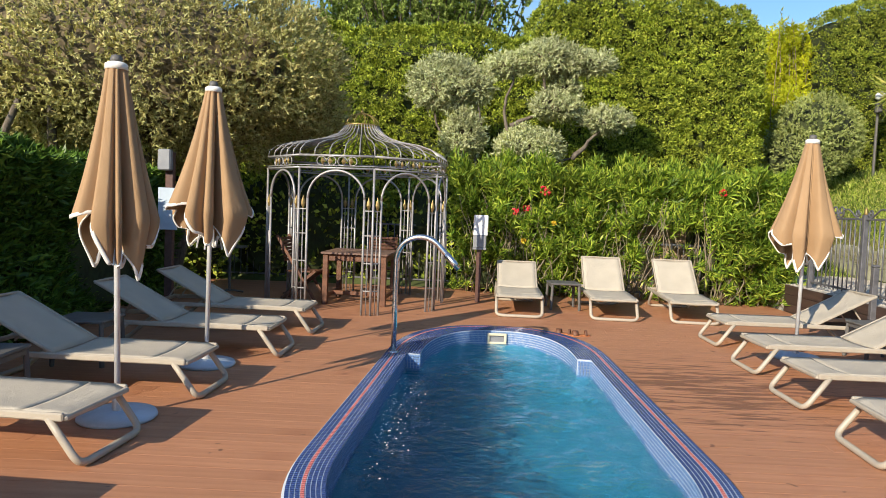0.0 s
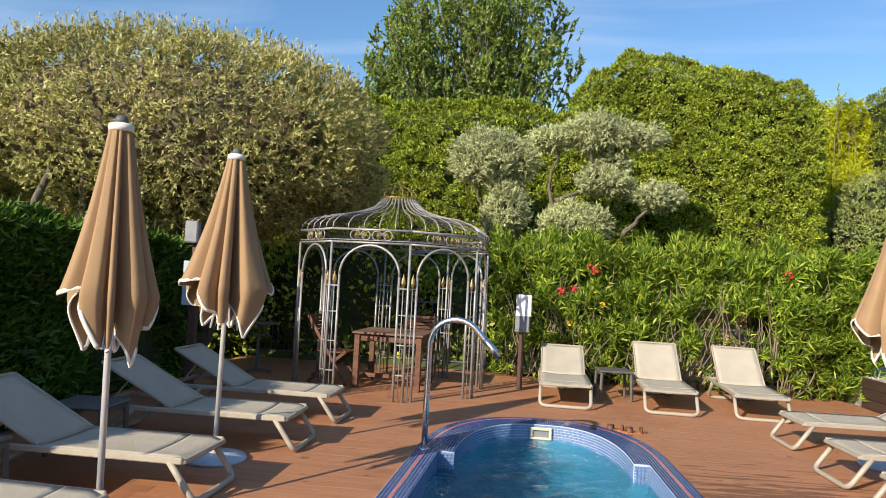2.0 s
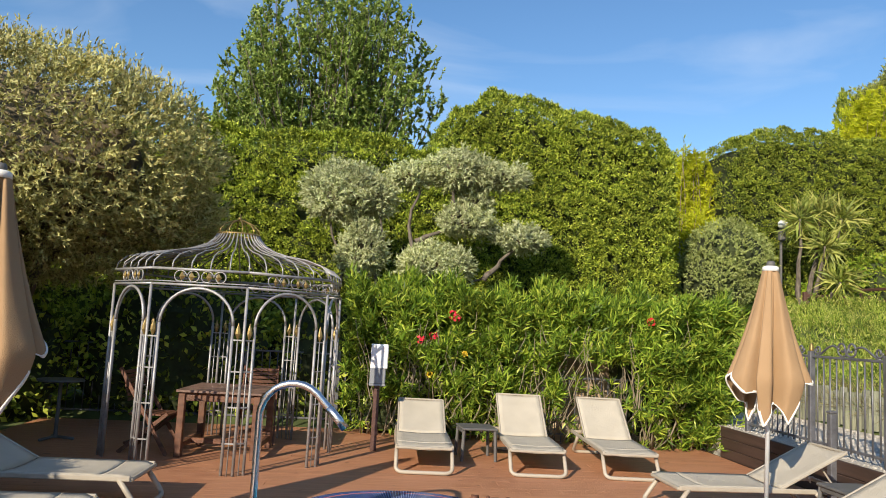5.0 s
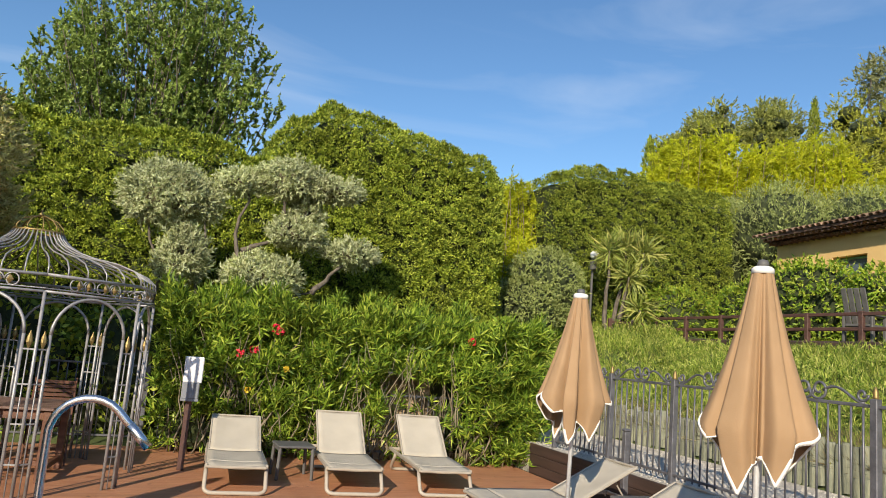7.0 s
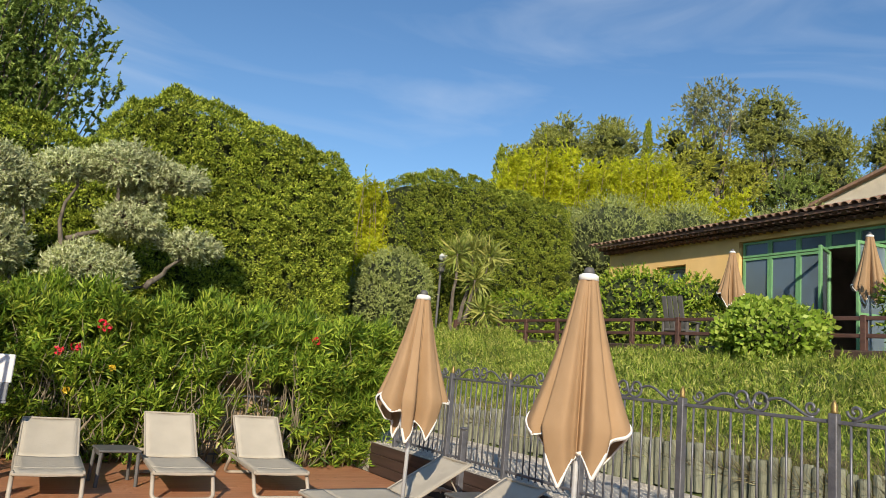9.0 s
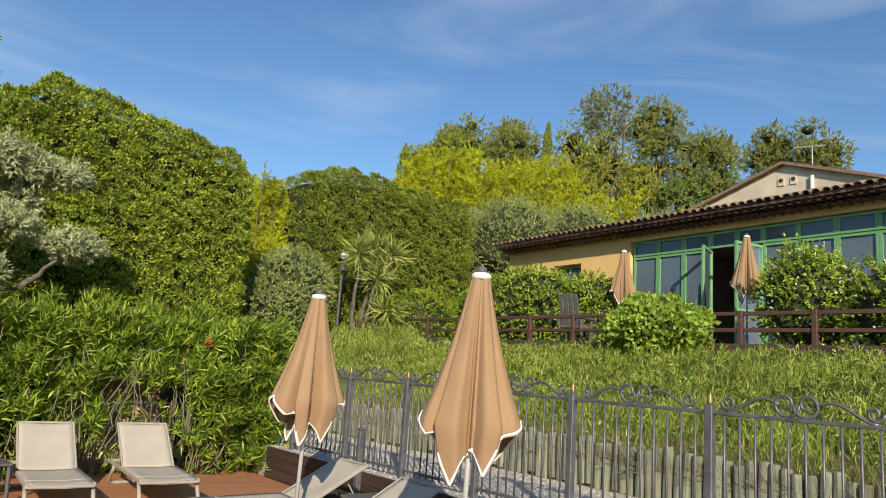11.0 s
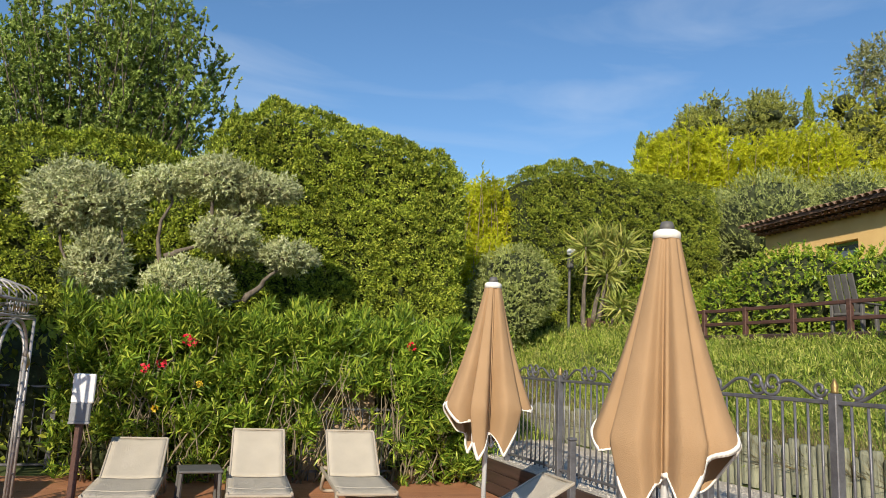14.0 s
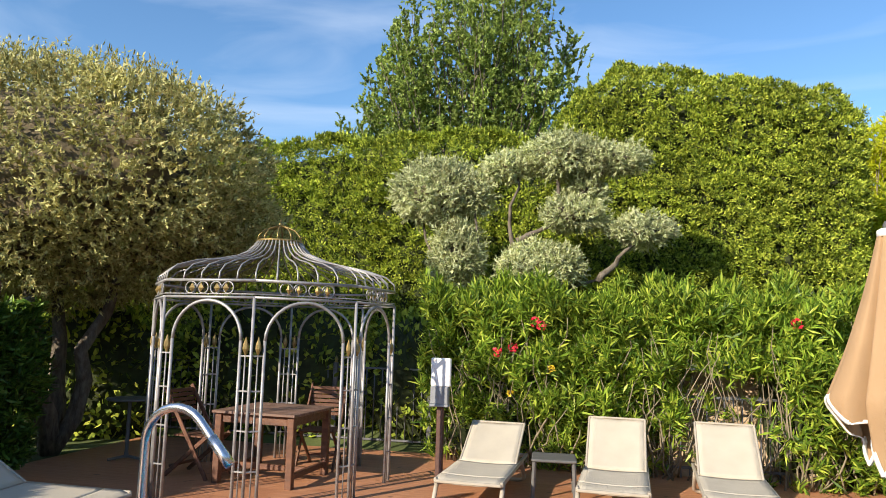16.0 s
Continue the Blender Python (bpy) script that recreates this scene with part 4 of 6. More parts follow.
# solid dark fill close behind the leaves, added to keep sun from leaking through
part("core", Build().box((-4.68, 6.6, 0.85), (1.12, 7.2, 1.78), 0.15), M_CORE, lh, "solid box coloured dark for the inner shade, stopping sun through the leaves")

# dark planting behind the gazebo
shrub("ivy_bank", "dark shaded ivy and shrubs behind the gazebo", "shrub", [((-2.6, 13.4, 0.9), (1.9, 0.8, 1.3)), ((-0.3, 13.5, 0.85), (1.0, 0.7, 1.15)), ((-5.2, 12.7, 0.8), (1.5, 0.9, 1.2))], 9000, L_CYP, 0.12, 0.07, 0.85)

# ---- things on the bank and behind ----
shrub("ball_shrub", "grey-green variegated shrub clipped into a ball", "shrub", [((8.5, 17.0, 3.4), (0.95, 0.95, 0.92)), ((8.05, 16.8, 2.85), (0.8, 0.8, 0.75))], 3600, L_BALL, 0.055, 0.026, 0.86, 0.6, 0.3, 0.6, 0.07, 0.2, 0.08, sprig=(11, 0.14))


def bamboo(label, stand, n, width, k, leaf, tall):
    """A stand of bamboo: arching culms whose feathery plumes bend over at the tip. stand: foot x, y and top height of each run's end."""
    ob = thing("bamboo_stand", label, "bamboo")
    cul, ps, us = Build(), [], []
    for i in range(n):
        t = (i + random.random()) / n * (len(stand) - 1)
        a, b = stand[int(t)], stand[min(int(t) + 1, len(stand) - 1)]
        f = t - int(t)
        row = random.random()
        x, y = a[0] + (b[0] - a[0]) * f + random.gauss(0, 0.15), a[1] + (b[1] - a[1]) * f + row * width
        z = a[2] + (b[2] - a[2]) * f - random.random() ** 2 * tall * 0.3 - 0.1 * row + 0.06 * tall
        foot = max(height(x, y), z - tall * 1.6)
        an, bow = random.uniform(0, 6.28), random.uniform(0.15, 0.4) * tall * 0.35
        pts = [Vector((x + bow * q ** 2.5 * math.cos(an), y + bow * q ** 2.5 * math.sin(an), foot + (z - foot) * (q - 0.12 * max(0, q - 0.75) ** 2 * 4))) for q in [j / 9 for j in range(10)]]
        cul.tube(pts, [0.03 * (1 - 0.85 * j / 9) for j in range(10)], 5, False)
        m = 40
        q = 1 - 0.72 * rng.random(m) ** 1.1
        arr = np.array([tuple(v) for v in pts])
        base = np.stack([np.interp(q, np.linspace(0, 1, 10), arr[:, c]) for c in range(3)], 1)
        d = unit(rng.normal(size=(m, 3)) * np.array((1, 1, 0.35)))
        ps.append(base + d * (0.1 * tall * (1.06 - q) ** 0.6)[:, None] * rng.uniform(0.3, 1.3, (m, 1)))
        us.append(d)
    part("culm_thicket", cul, M_STEM, ob, "thin pale green culms", True, "stuff")
    part("foliage", sprigs(np.vstack(ps), np.vstack(us), k, leaf * 2.2, leaf, leaf * 0.3, L_BAMBOO, 0.5, 0.4, 0.6), None, ob, kind="stuff")
    return ob


bamboo("golden bamboo between the tall hedges", [(7.3, 20.2, 6.3), (8.3, 20.0, 6.5), (9.0, 20.0, 6.9), (9.6, 20.0, 6.9), (10.3, 20.6, 6.4)], 110, 1.6, 14, 0.12, 3.0)
bamboo("low yellow-green bamboo beside the ball shrub", [(6.9, 18.2, 4.3), (7.7, 18.4, 4.6), (8.6, 18.6, 4.9), (9.4, 18.5, 4.6)], 34, 0.7, 11, 0.12, 2.2)
bamboo("bright yellow-green bamboo grove behind the house", [(21.7, 29.4, 11.4), (22.5, 29.1, 12.8), (23.3, 28.9, 13.3), (23.9, 28.6, 12.6), (24.8, 28.2, 13.5), (26.0, 27.7, 12.9), (27.5, 27.1, 12.8), (29.1, 26.5, 13.8), (30.2, 26.1, 12.7), (32.0, 25.3, 12.0), (34.0, 24.6, 12.2)], 290, 3.0, 17, 0.2, 6.0)
shrub("silver_shrub", "wide silvery shrub behind the house roof", "shrub", [((19.2, 20.4, 6.5), (1.9, 1.9, 1.75)), ((20.8, 18.6, 6.6), (1.5, 1.6, 1.45)), ((18.0, 21.8, 5.9), (1.2, 1.2, 1.9)), ((24.2, 16.6, 7.0), (1.3, 2.6, 1.35))], 6600, L_BALL, 0.1, 0.03, 0.85, 0.5, 0.7, 0.4, 0.12, 0.4, sprig=(12, 0.34))


def pine(x, y, low, top, r, n=1500, material=None, label="broad green umbrella pine on the hillside", name="pine_tree", open_=0.4, leaf=0.19, thick=0.065, lumps=20):
    """A tall tree: a bare trunk, spreading limbs and a crown of separate rounded masses of tufts."""
    g = height(x, y) - 0.2
    blobs, tips = [], []
    mid, hh = (low + top) / 2, (top - low) / 2
    for k in range(lumps):
        an, el, rr = random.uniform(0, 6.28), random.uniform(-0.9, 1.0), random.random() ** 0.4
        flat = math.sqrt(1 - el * el)
        s = r * random.uniform(0.34, 0.52)
        c = (x + (r - s * 0.6) * rr * flat * math.cos(an), y + (r - s * 0.6) * rr * flat * math.sin(an), mid + (hh - s * 0.5) * rr * el)
        blobs.append((c, (s, s, s * 0.78)))
        tips.append(c)
    return shrub(name, label, "tree", blobs, n, material or L_PINE, leaf, thick, open_, 0.5, 0.5, 0.5, 0.12 * r * 0.5, 0.5, 0.25, stems=[((x, y, g), tips[:9])], stem_r=0.16, sprig=(19, leaf * 2.2))


pine(35.4, 43.1, 16.0, 22.3, 2.9, 1700)
pine(33.2, 44.4, 15.5, 19.9, 1.9, 900)
pine(39.1, 40.7, 16.0, 22.4, 2.9, 1700)
pine(44.0, 37.6, 14.5, 22.1, 3.7, 1900, L_OAK, "olive-green evergreen oak with rounded masses of leaves", "oak_tree")
pine(47.0, 35.8, 14.5, 20.8, 2.9, 1100, L_OAK, "thin-crowned evergreen oak with bare limbs below", "oak_tree", 0.3)
pine(45.6, 36.6, 19.5, 25.9, 2.9, 520, L_EUCA, "slender open-crowned eucalyptus above the pines", "eucalyptus_tree", 0.0, 0.24, 0.08, 24)
pine(49.4, 34.2, 16.5, 25.3, 2.9, 1700)
pine(52.8, 32.1, 15.5, 24.2, 3.1, 1700)
pine(58.2, 28.6, 17.5, 24.5, 2.6)
pine(57.5, 25.5, 16.5, 23.5, 2.6)
pine(50.4, 33.3, 13.5, 19.2, 3.2, 1200, L_TREE, "dark green leafy tree below the pines", "leafy_tree")
pine(54.4, 30.8, 13.5, 19.4, 3.4, 1200, L_TREE, "dark green leafy tree below the pines", "leafy_tree")
pine(41.4, 38.0, 13.0, 18.8, 3.2, 1200, L_OAK, "green tree behind the bamboo", "leafy_tree")
for x, y, top, s in ((28.0, 40.0, 16.8, 0.42), (41.5, 39.3, 22.0, 0.3)):
    cy = thing("cypress_tree", "slim dark columnar cypress on the hill", "tree")
    p, u = blob_points(1300, (x, y, top - 4.0), (s, s, 4.0), 0.05, 0.3, 0.1)
    part("foliage", sprigs(p, u, 9, 0.3, 0.16, 0.05, L_CYPD, 1.2, 0.25, 0.4), None, cy, kind="stuff")
    part("trunk", Build().tube([(x, y, height(x, y) - 0.2), (x, y, top - 4), (x, y, top - 0.6)], [0.16, 0.12, 0.03], 8), M_BARK, cy)

# yucca
yu = thing("yucca", "multi-stemmed yucca with drooping sword leaves", "yucca")
tk = Build()
ps, us = [], []
for k, (hx, hy, hz, s) in enumerate(((10.7, 17.6, 4.65, 0.65), (11.35, 17.8, 4.85, 0.8), (11.85, 17.7, 4.75, 0.7), (11.2, 17.4, 4.0, 0.6), (11.45, 17.2, 3.15, 0.6))):
    twigs(tk, (10.75 + 0.1 * k, 17.7, 2.2), [(hx, hy, hz)], 0.08, 7, 0.06)
    n = 150
    d = unit(rng.normal(size=(n, 3)) + np.array((0, 0, 0.25)))
    ps.append(np.tile(np.array((hx, hy, hz)), (n, 1)) + d * 0.08)
    us.append(d)
part("trunk", tk, M_BARK, yu, "brown yucca stems", True)
p, u = np.vstack(ps), np.vstack(us)
part("foliage", leaf_mesh("foliage", p, u, 0.56, 0.045, L_YUCCA, 0.3), None, yu, kind="stuff")

# grass on the bank
def on_land(x, y, lift=-0.02):
    return np.stack([x, y, np.array([height(a, b) for a, b in zip(x, y)]) + lift], 1)


n = 78000
x = 7.72 + 4.6 * rng.random(n) ** 1.15
y = rng.uniform(-0.5, 18.6, n)
flat_ = np.stack([x, y, x * 0], 1)
keep = rng.random(n) < 0.5 + 0.5 * (lump(flat_, 0.5) > -0.15)
x, y = x[keep], y[keep]
flat_ = flat_[keep]
tall = 0.15 + 0.11 * (lump(flat_, 0.4) + 0.5)
p = on_land(x, y)
w = np.array((-0.25, -0.15, 1.0)) + rng.normal(size=p.shape) * 0.6
gr = thing("bank_grass", "long green and straw-coloured grass on the bank", "grass", kind="stuff")
part("blades", sliver_mesh("blades", p, w, tall, 0.016, L_GRASS, np.array((-0.6, -0.8, 0.6))), None, gr, kind="stuff")
n = 5600
x, y = rng.uniform(7.75, 12.3, n), rng.uniform(-0.5, 18.4, n)
p = on_land(x, y, 0.06)
p[:, 2] += 0.09 * lump(np.stack([x, y, x * 0], 1), 0.33)
part("leafy_tufts", sprigs(p, np.tile(np.array((-0.2, -0.2, 0.8)), (n, 1)), 13, 0.18, 0.1, 0.02, L_GRASS, 0.3, 0.5, 0.7, "leafy_tufts"), None, gr, kind="stuff")
n = 17000
x = 7.7 + 0.8 * rng.random(n) ** 1.4
y = rng.uniform(-0.5, 15.5, n)
p = on_land(x, y)
part("undergrowth", sliver_mesh("undergrowth", p, np.array((-0.5, 0.0, 0.8)) + rng.normal(size=p.shape) * 0.5, 0.36, 0.012, L_DRY), None, gr, "dark dry stems above the logs", kind="stuff")
n = 11000
x = np.concatenate([rng.uniform(5.4, 8.0, n // 2), rng.uniform(6.0, 12.4, n // 2)])
y = np.concatenate([rng.uniform(13.2, 16.5, n // 2), rng.uniform(15.5, 18.7, n // 2)])
p = on_land(x, y)
part("blades", sliver_mesh("blades", p, np.array((0, 0, 1.0)) + rng.normal(size=p.shape) * 0.6, 0.17, 0.018, L_GRASS), None, gr, kind="stuff")

# ---- terrace and house ----
TZ = 2.5
terr = Build().box((14.0, 9.5, TZ - 1.2), (3.4, 17.0, 2.4), 0.03)
part("terrace", terr, M_FASCIA, None, "raised timber terrace in front of the house", kind="structure")
house = thing("house", "low ochre house with clay tile eaves and green glazing", "house", at=Matrix.Translation((15.6, 9.5, 0)) @ pose(0, 0, 0, 0, 0, -5) @ Matrix.Diagonal((1, 1.06, 1, 1)) @ Matrix.Translation((-15.6, -9.5, 0)))
WX, Y0, Y1 = 15.6, -2.0, 17.1
wz0, wz1 = TZ, 5.62
for a, b, lo, hi in ((15.2, Y1, wz0, wz1), (14.15, 15.2, wz0, 4.35), (14.15, 15.2, 4.95, wz1), (12.5, 14.15, wz0, wz1), (Y0, 12.5, 5.36, wz1)):
    part("wall", Build().box((WX + 0.15, (a + b) / 2, (lo + hi) / 2), (0.3, b - a, hi - lo)), M_STUCCO, house, "sunlit ochre stucco wall")
part("end_wall", Build().box((WX + 3.3, Y1 - 0.15, 4.05), (6.0, 0.3, 3.1)), M_STUCCO, house)
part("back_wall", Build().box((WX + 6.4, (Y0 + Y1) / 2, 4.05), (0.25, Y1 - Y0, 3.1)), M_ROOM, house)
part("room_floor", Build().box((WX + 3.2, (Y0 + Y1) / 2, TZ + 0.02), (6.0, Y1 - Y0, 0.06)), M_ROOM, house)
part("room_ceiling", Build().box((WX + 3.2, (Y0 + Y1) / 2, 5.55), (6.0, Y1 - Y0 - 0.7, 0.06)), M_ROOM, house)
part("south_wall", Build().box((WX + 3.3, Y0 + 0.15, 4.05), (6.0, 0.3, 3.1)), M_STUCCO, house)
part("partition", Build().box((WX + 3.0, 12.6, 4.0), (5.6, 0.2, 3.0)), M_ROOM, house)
roof = Build()
roof.add([(15.05, Y0, 5.7), (15.05, Y1 + 0.03, 5.7), (19.0, Y1 + 0.03, 6.75), (19.0, Y0, 6.75), (22.6, Y1 + 0.03, 5.75), (22.6, Y0, 5.75), (15.05, Y0, 5.63), (15.05, Y1 + 0.03, 5.63), (22.6, Y1 + 0.03, 5.68), (22.6, Y0, 5.68), (19.0, Y1 + 0.03, 6.68), (19.0, Y0, 6.68)], [(0, 3, 2, 1), (3, 5, 4, 2), (6, 7, 10, 11), (11, 10, 8, 9), (0, 1, 7, 6), (5, 9, 8, 4), (1, 2, 10, 7), (2, 4, 8, 10), (0, 6, 11, 3), (3, 11, 9, 5)])
part("roof", roof, M_GENO, house, "low pitched roof under clay tiles")
# double row of half-round tiles under the eaves
geno = Build()
k = Y0
while k < Y1:
    for dz, dx in ((5.515, 15.3), (5.6, 15.1)):
        pts = []
        for q in range(7):
            an = math.pi * q / 6
            pts.append((0.092 * math.cos(an), 0.08 * math.sin(an)))
        vs = [(dx, k + a, dz - 0.035 + b) for a, b in pts] + [(dx + 0.35, k + a, dz - 0.035 + b) for a, b in pts]
        vs += [(dx, k + a * 0.75, dz - 0.035 + b * 0.75) for a, b in pts]
        geno.add(vs, [(q, q + 1, q + 8, q + 7) for q in range(6)] + [(q + 14, q + 15, q + 1, q) for q in range(6)])
    k += 0.19
part("eaves_tiles", geno, M_GENO, house, "two rows of dark half-round eaves tiles")
geno2 = Build().box((15.5, (Y0 + Y1) / 2, 5.545), (0.2, Y1 - Y0, 0.05)).box((15.42, (Y0 + Y1) / 2, 5.615), (0.36, Y1 - Y0 + 0.3, 0.04))
part("eaves_board", geno2, M_GENO, house)
# cover tiles
tile = Build()
vs, fs = [], []
for s_, (w, lift) in enumerate(((0.09, 0.0), (0.075, 0.02))):
    for th in (0.0, 0.014):
        for q in range(7):
            an = math.pi * q / 6
            vs.append((0.44 * s_, (w - th) * math.cos(an), (w - th) * 0.85 * math.sin(an) + lift))
for q in range(6):
    fs += [(q, q + 1, q + 15, q + 14), (q + 7, q + 21, q + 22, q + 8), (q, q + 7, q + 8, q + 1), (q + 14, q + 15, q + 22, q + 21)]
tile.add(vs, fs)
tile_me = tile.mesh("roof_tile", M_TILE, True)
rnd = random.Random(3)
k = Y1 + 0.18
count = 0
while k > Y0 and count < 288:
    for row in range(3):
        x = 14.97 + row * 0.4
        ob = new("roof_tile", tile_me)
        ob.matrix_basis = pose(x + rnd.uniform(-0.02, 0.02), k + rnd.uniform(-0.012, 0.012), 5.72 + (x - 15.05) * 0.266, 0, -14.9 + rnd.uniform(-2, 2), rnd.uniform(-3, 3))
        ob.parent = house
        count += 1
    k -= 0.19
rest = Build()
k = Y1 + 0.18
while k > Y0:
    pts = [(math.cos(math.pi * q / 6) * 0.085, math.sin(math.pi * q / 6) * 0.075) for q in range(7)]
    rest.add([(16.15, k + a_, 6.02 + b_) for a_, b_ in pts] + [(19.0, k + a_, 6.77 + b_) for a_, b_ in pts], [(q, q + 1, q + 8, q + 7) for q in range(6)])
    k -= 0.19
part("upper_roof_tiles", rest, M_TILE, house, "rows of clay tiles up the roof", True, "stuff")


def glazed(parent, ya, yb, za, zb, x, name="window", w=0.055):
    """One green-framed pane in the facade."""
    wd = part(name, Build().box((x, ya, (za + zb) / 2), (0.07, w, zb - za)).box((x, yb, (za + zb) / 2), (0.07, w, zb - za)).box((x, (ya + yb) / 2, za + w / 2), (0.066, abs(yb - ya) - w, w)).box((x, (ya + yb) / 2, zb - w / 2), (0.066, abs(yb - ya) - w, w)), M_GREEN, parent, "green metal window frame")
    gl = part("pane", Build().box((x + 0.01, (ya + yb) / 2, (za + zb) / 2), (0.008, abs(yb - ya) - w, zb - za - 2 * w)), M_GLASS, wd, "glass with the reflected sky's grey-blue in its colour")
    gl.visible_shadow = False
    return wd


edges = [12.45, 11.72, 11.0, 10.3, 9.65, 9.05, 8.3, 7.55, 6.8, 6.05, 5.3, 4.55, 3.8, 3.05, 2.3]
for a, b in zip(edges, edges[1:]):
    glazed(house, a - 0.03, b + 0.03, 4.96, 5.34, WX + 0.12)
    if not (b > 9.0 and a < 10.35):
        glazed(house, a - 0.03, b + 0.03, TZ + 0.05, 4.94, WX + 0.12)
win = glazed(house, 15.17, 14.18, 4.37, 4.93, WX + 0.2)
part("sill", Build().box((WX - 0.01, 14.67, 4.34), (0.12, 1.15, 0.05), 0.01), M_STUCCO, win)
for hy, ty, tx in ((10.28, 9.98, 14.93), (9.08, 9.2, 14.9)):
    d = part("door", Build(), M_GREEN, house, "open green glazed door leaf")
    b = Build()
    p0, p1 = Vector((WX + 0.1, hy, 0)), Vector((tx, ty, 0))
    for q in (0.03, 0.97):
        c = p0.lerp(p1, q)
        b.beam((c.x, c.y, TZ + 0.06), (c.x, c.y, 4.9), 0.06, 0.06, 0.005)
    for z in (TZ + 0.1, 3.4, 4.87):
        b.beam((p0.x, p0.y, z), (p1.x, p1.y, z), 0.05, 0.07, 0.005)
    d.data = b.mesh("door", M_GREEN)
    pn = Build().add([(p0.x, p0.y, TZ + 0.1), (p1.x, p1.y, TZ + 0.1), (p1.x, p1.y, 4.87), (p0.x, p0.y, 4.87)], [(0, 1, 2, 3)])
    g = part("pane", pn, M_GLASS, d, "door glass with the reflected sky's grey-blue in its colour")
    g.visible_shadow = False

h2 = thing("farmhouse", "pale weathered stucco gable house on the slope behind", "house")
gb_ = Build()
for x in (32.0, 40.0):
    gb_.add([(x, 11.6, 4), (x, 20.2, 4), (x, 20.2, 10.55), (x, 16.0, 12.05), (x, 11.6, 10.6)], [(0, 1, 2, 3, 4)])
gb_.add([(32, 11.6, 4), (40, 11.6, 4), (40, 11.6, 10.6), (32, 11.6, 10.6), (32, 20.2, 4), (40, 20.2, 4), (40, 20.2, 10.55), (32, 20.2, 10.55)], [(0, 1, 2, 3), (4, 7, 6, 5)])
part("wall", gb_, M_STUCCO2, h2, "weathered pale stucco gable")
rf = Build()
for ya, za, yb, zb in ((16.0, 12.15, 20.7, 10.5), (16.0, 12.15, 11.1, 10.55)):
    rf.add([(31.7, ya, za), (40.3, ya, za), (40.3, yb, zb), (31.7, yb, zb), (31.7, ya, za - 0.14), (40.3, ya, za - 0.14), (40.3, yb, zb - 0.14), (31.7, yb, zb - 0.14)], [(0, 1, 2, 3), (4, 7, 6, 5), (0, 3, 7, 4), (2, 6, 7, 3), (1, 5, 6, 2)])
part("roof", rf, M_TILE, h2, "clay tile roof")
for yy in (16.15, 15.6):
    v = part("vent", Build().tube([(31.97, yy, 11.15), (31.97, yy, 11.45)], 0.001, 4), M_GENO, h2, "small arched vent opening")
    b = Build().box((31.98, yy, 11.2), (0.06, 0.3, 0.3), 0.01)
    b.tube([(31.96, yy, 11.35), (32.0, yy, 11.35)], 0.15, 14)
    v.data = b.mesh("vent", M_STUCCO2)
    # no hole is cut: a dark disc on the face gives its shade
    part("opening", Build().tube([(31.94, yy, 11.3), (31.99, yy, 11.3)], 0.1, 12), M_CORE, v, "dark disc standing in for the shaded vent hole")
part("drainpipe", Build().tube([(31.9, 14.75, 7), (31.9, 14.75, 11.3)], 0.09, 8), M_PAPER, h2, "white drainpipe")
an = thing("tv_antenna", "thin metal aerial on the farmhouse roof", "aerial")
b = Build().tube([(34, 15.6, 11.9), (34, 15.6, 13.4)], 0.025, 6).tube([(34, 15.0, 13.3), (34, 16.4, 13.45)], 0.02, 6)
for q in range(6):
    b.tube([(33.8, 15.1 + 0.22 * q, 13.32 + 0.02 * q), (34.2, 15.1 + 0.22 * q, 13.32 + 0.02 * q)], 0.012, 5)
part("mast", b, M_POLE, an)

# terrace railing
rail = thing("terrace_railing", "low red-brown timber railing along the terrace edge", "railing")
for y in np.arange(1.6, 18.4, 1.25):
    part("post", Build().box((12.42, y, TZ + 0.28), (0.09, 0.09, 0.6), 0.008), M_RAILW, rail)
for z in (TZ + 0.24, TZ + 0.53):
    part("rail", Build().box((12.42, 9.8, z), (0.05, 17.6, 0.07), 0.008), M_RAILW, rail)

for x in (10.75, 11.6, 12.42):
    part("post", Build().box((x, 17.5, 2.55), (0.09, 0.09, 0.66), 0.008), M_RAILW, rail)
for z in (2.55, 2.8):
    part("rail", Build().box((11.58, 17.5, z), (1.7, 0.05, 0.07), 0.008), M_RAILW, rail)

for lab, blobs, n in (("leafy yellow-green shrub against the house wall", [((14.5, 15.0, 3.45), (0.7, 2.0, 1.15)), ((14.4, 16.8, 3.2), (0.6, 0.9, 0.9)), ((14.6, 12.9, 3.7), (0.55, 0.75, 0.55)), ((14.5, 12.6, 3.0), (0.6, 1.2, 0.65))], 15000), ("dense green shrub at the foot of the cypress hedge", [((13.6, 18.4, 3.1), (1.5, 0.5, 0.85)), ((11.9, 18.3, 2.8), (0.7, 0.4, 0.5))], 6000)):
    shrub("garden_shrub", lab, "shrub", blobs, n // 4, L_IVY, 0.085, 0.05, 0.85, 0.6, 0.2, 0.5, 0.14, 0.22, sprig=(9, 0.2))
shrub("hydrangea_bush", "round light green leafy bush beside the railing", "shrub", [((11.95, 9.2, 2.7), (0.7, 0.95, 0.6)), ((11.9, 9.5, 2.95), (0.5, 0.5, 0.4))], 6200, L_BUSH, 0.105, 0.08, 0.75, 0.6, 0.35, 0.6, 0.18, 0.22)
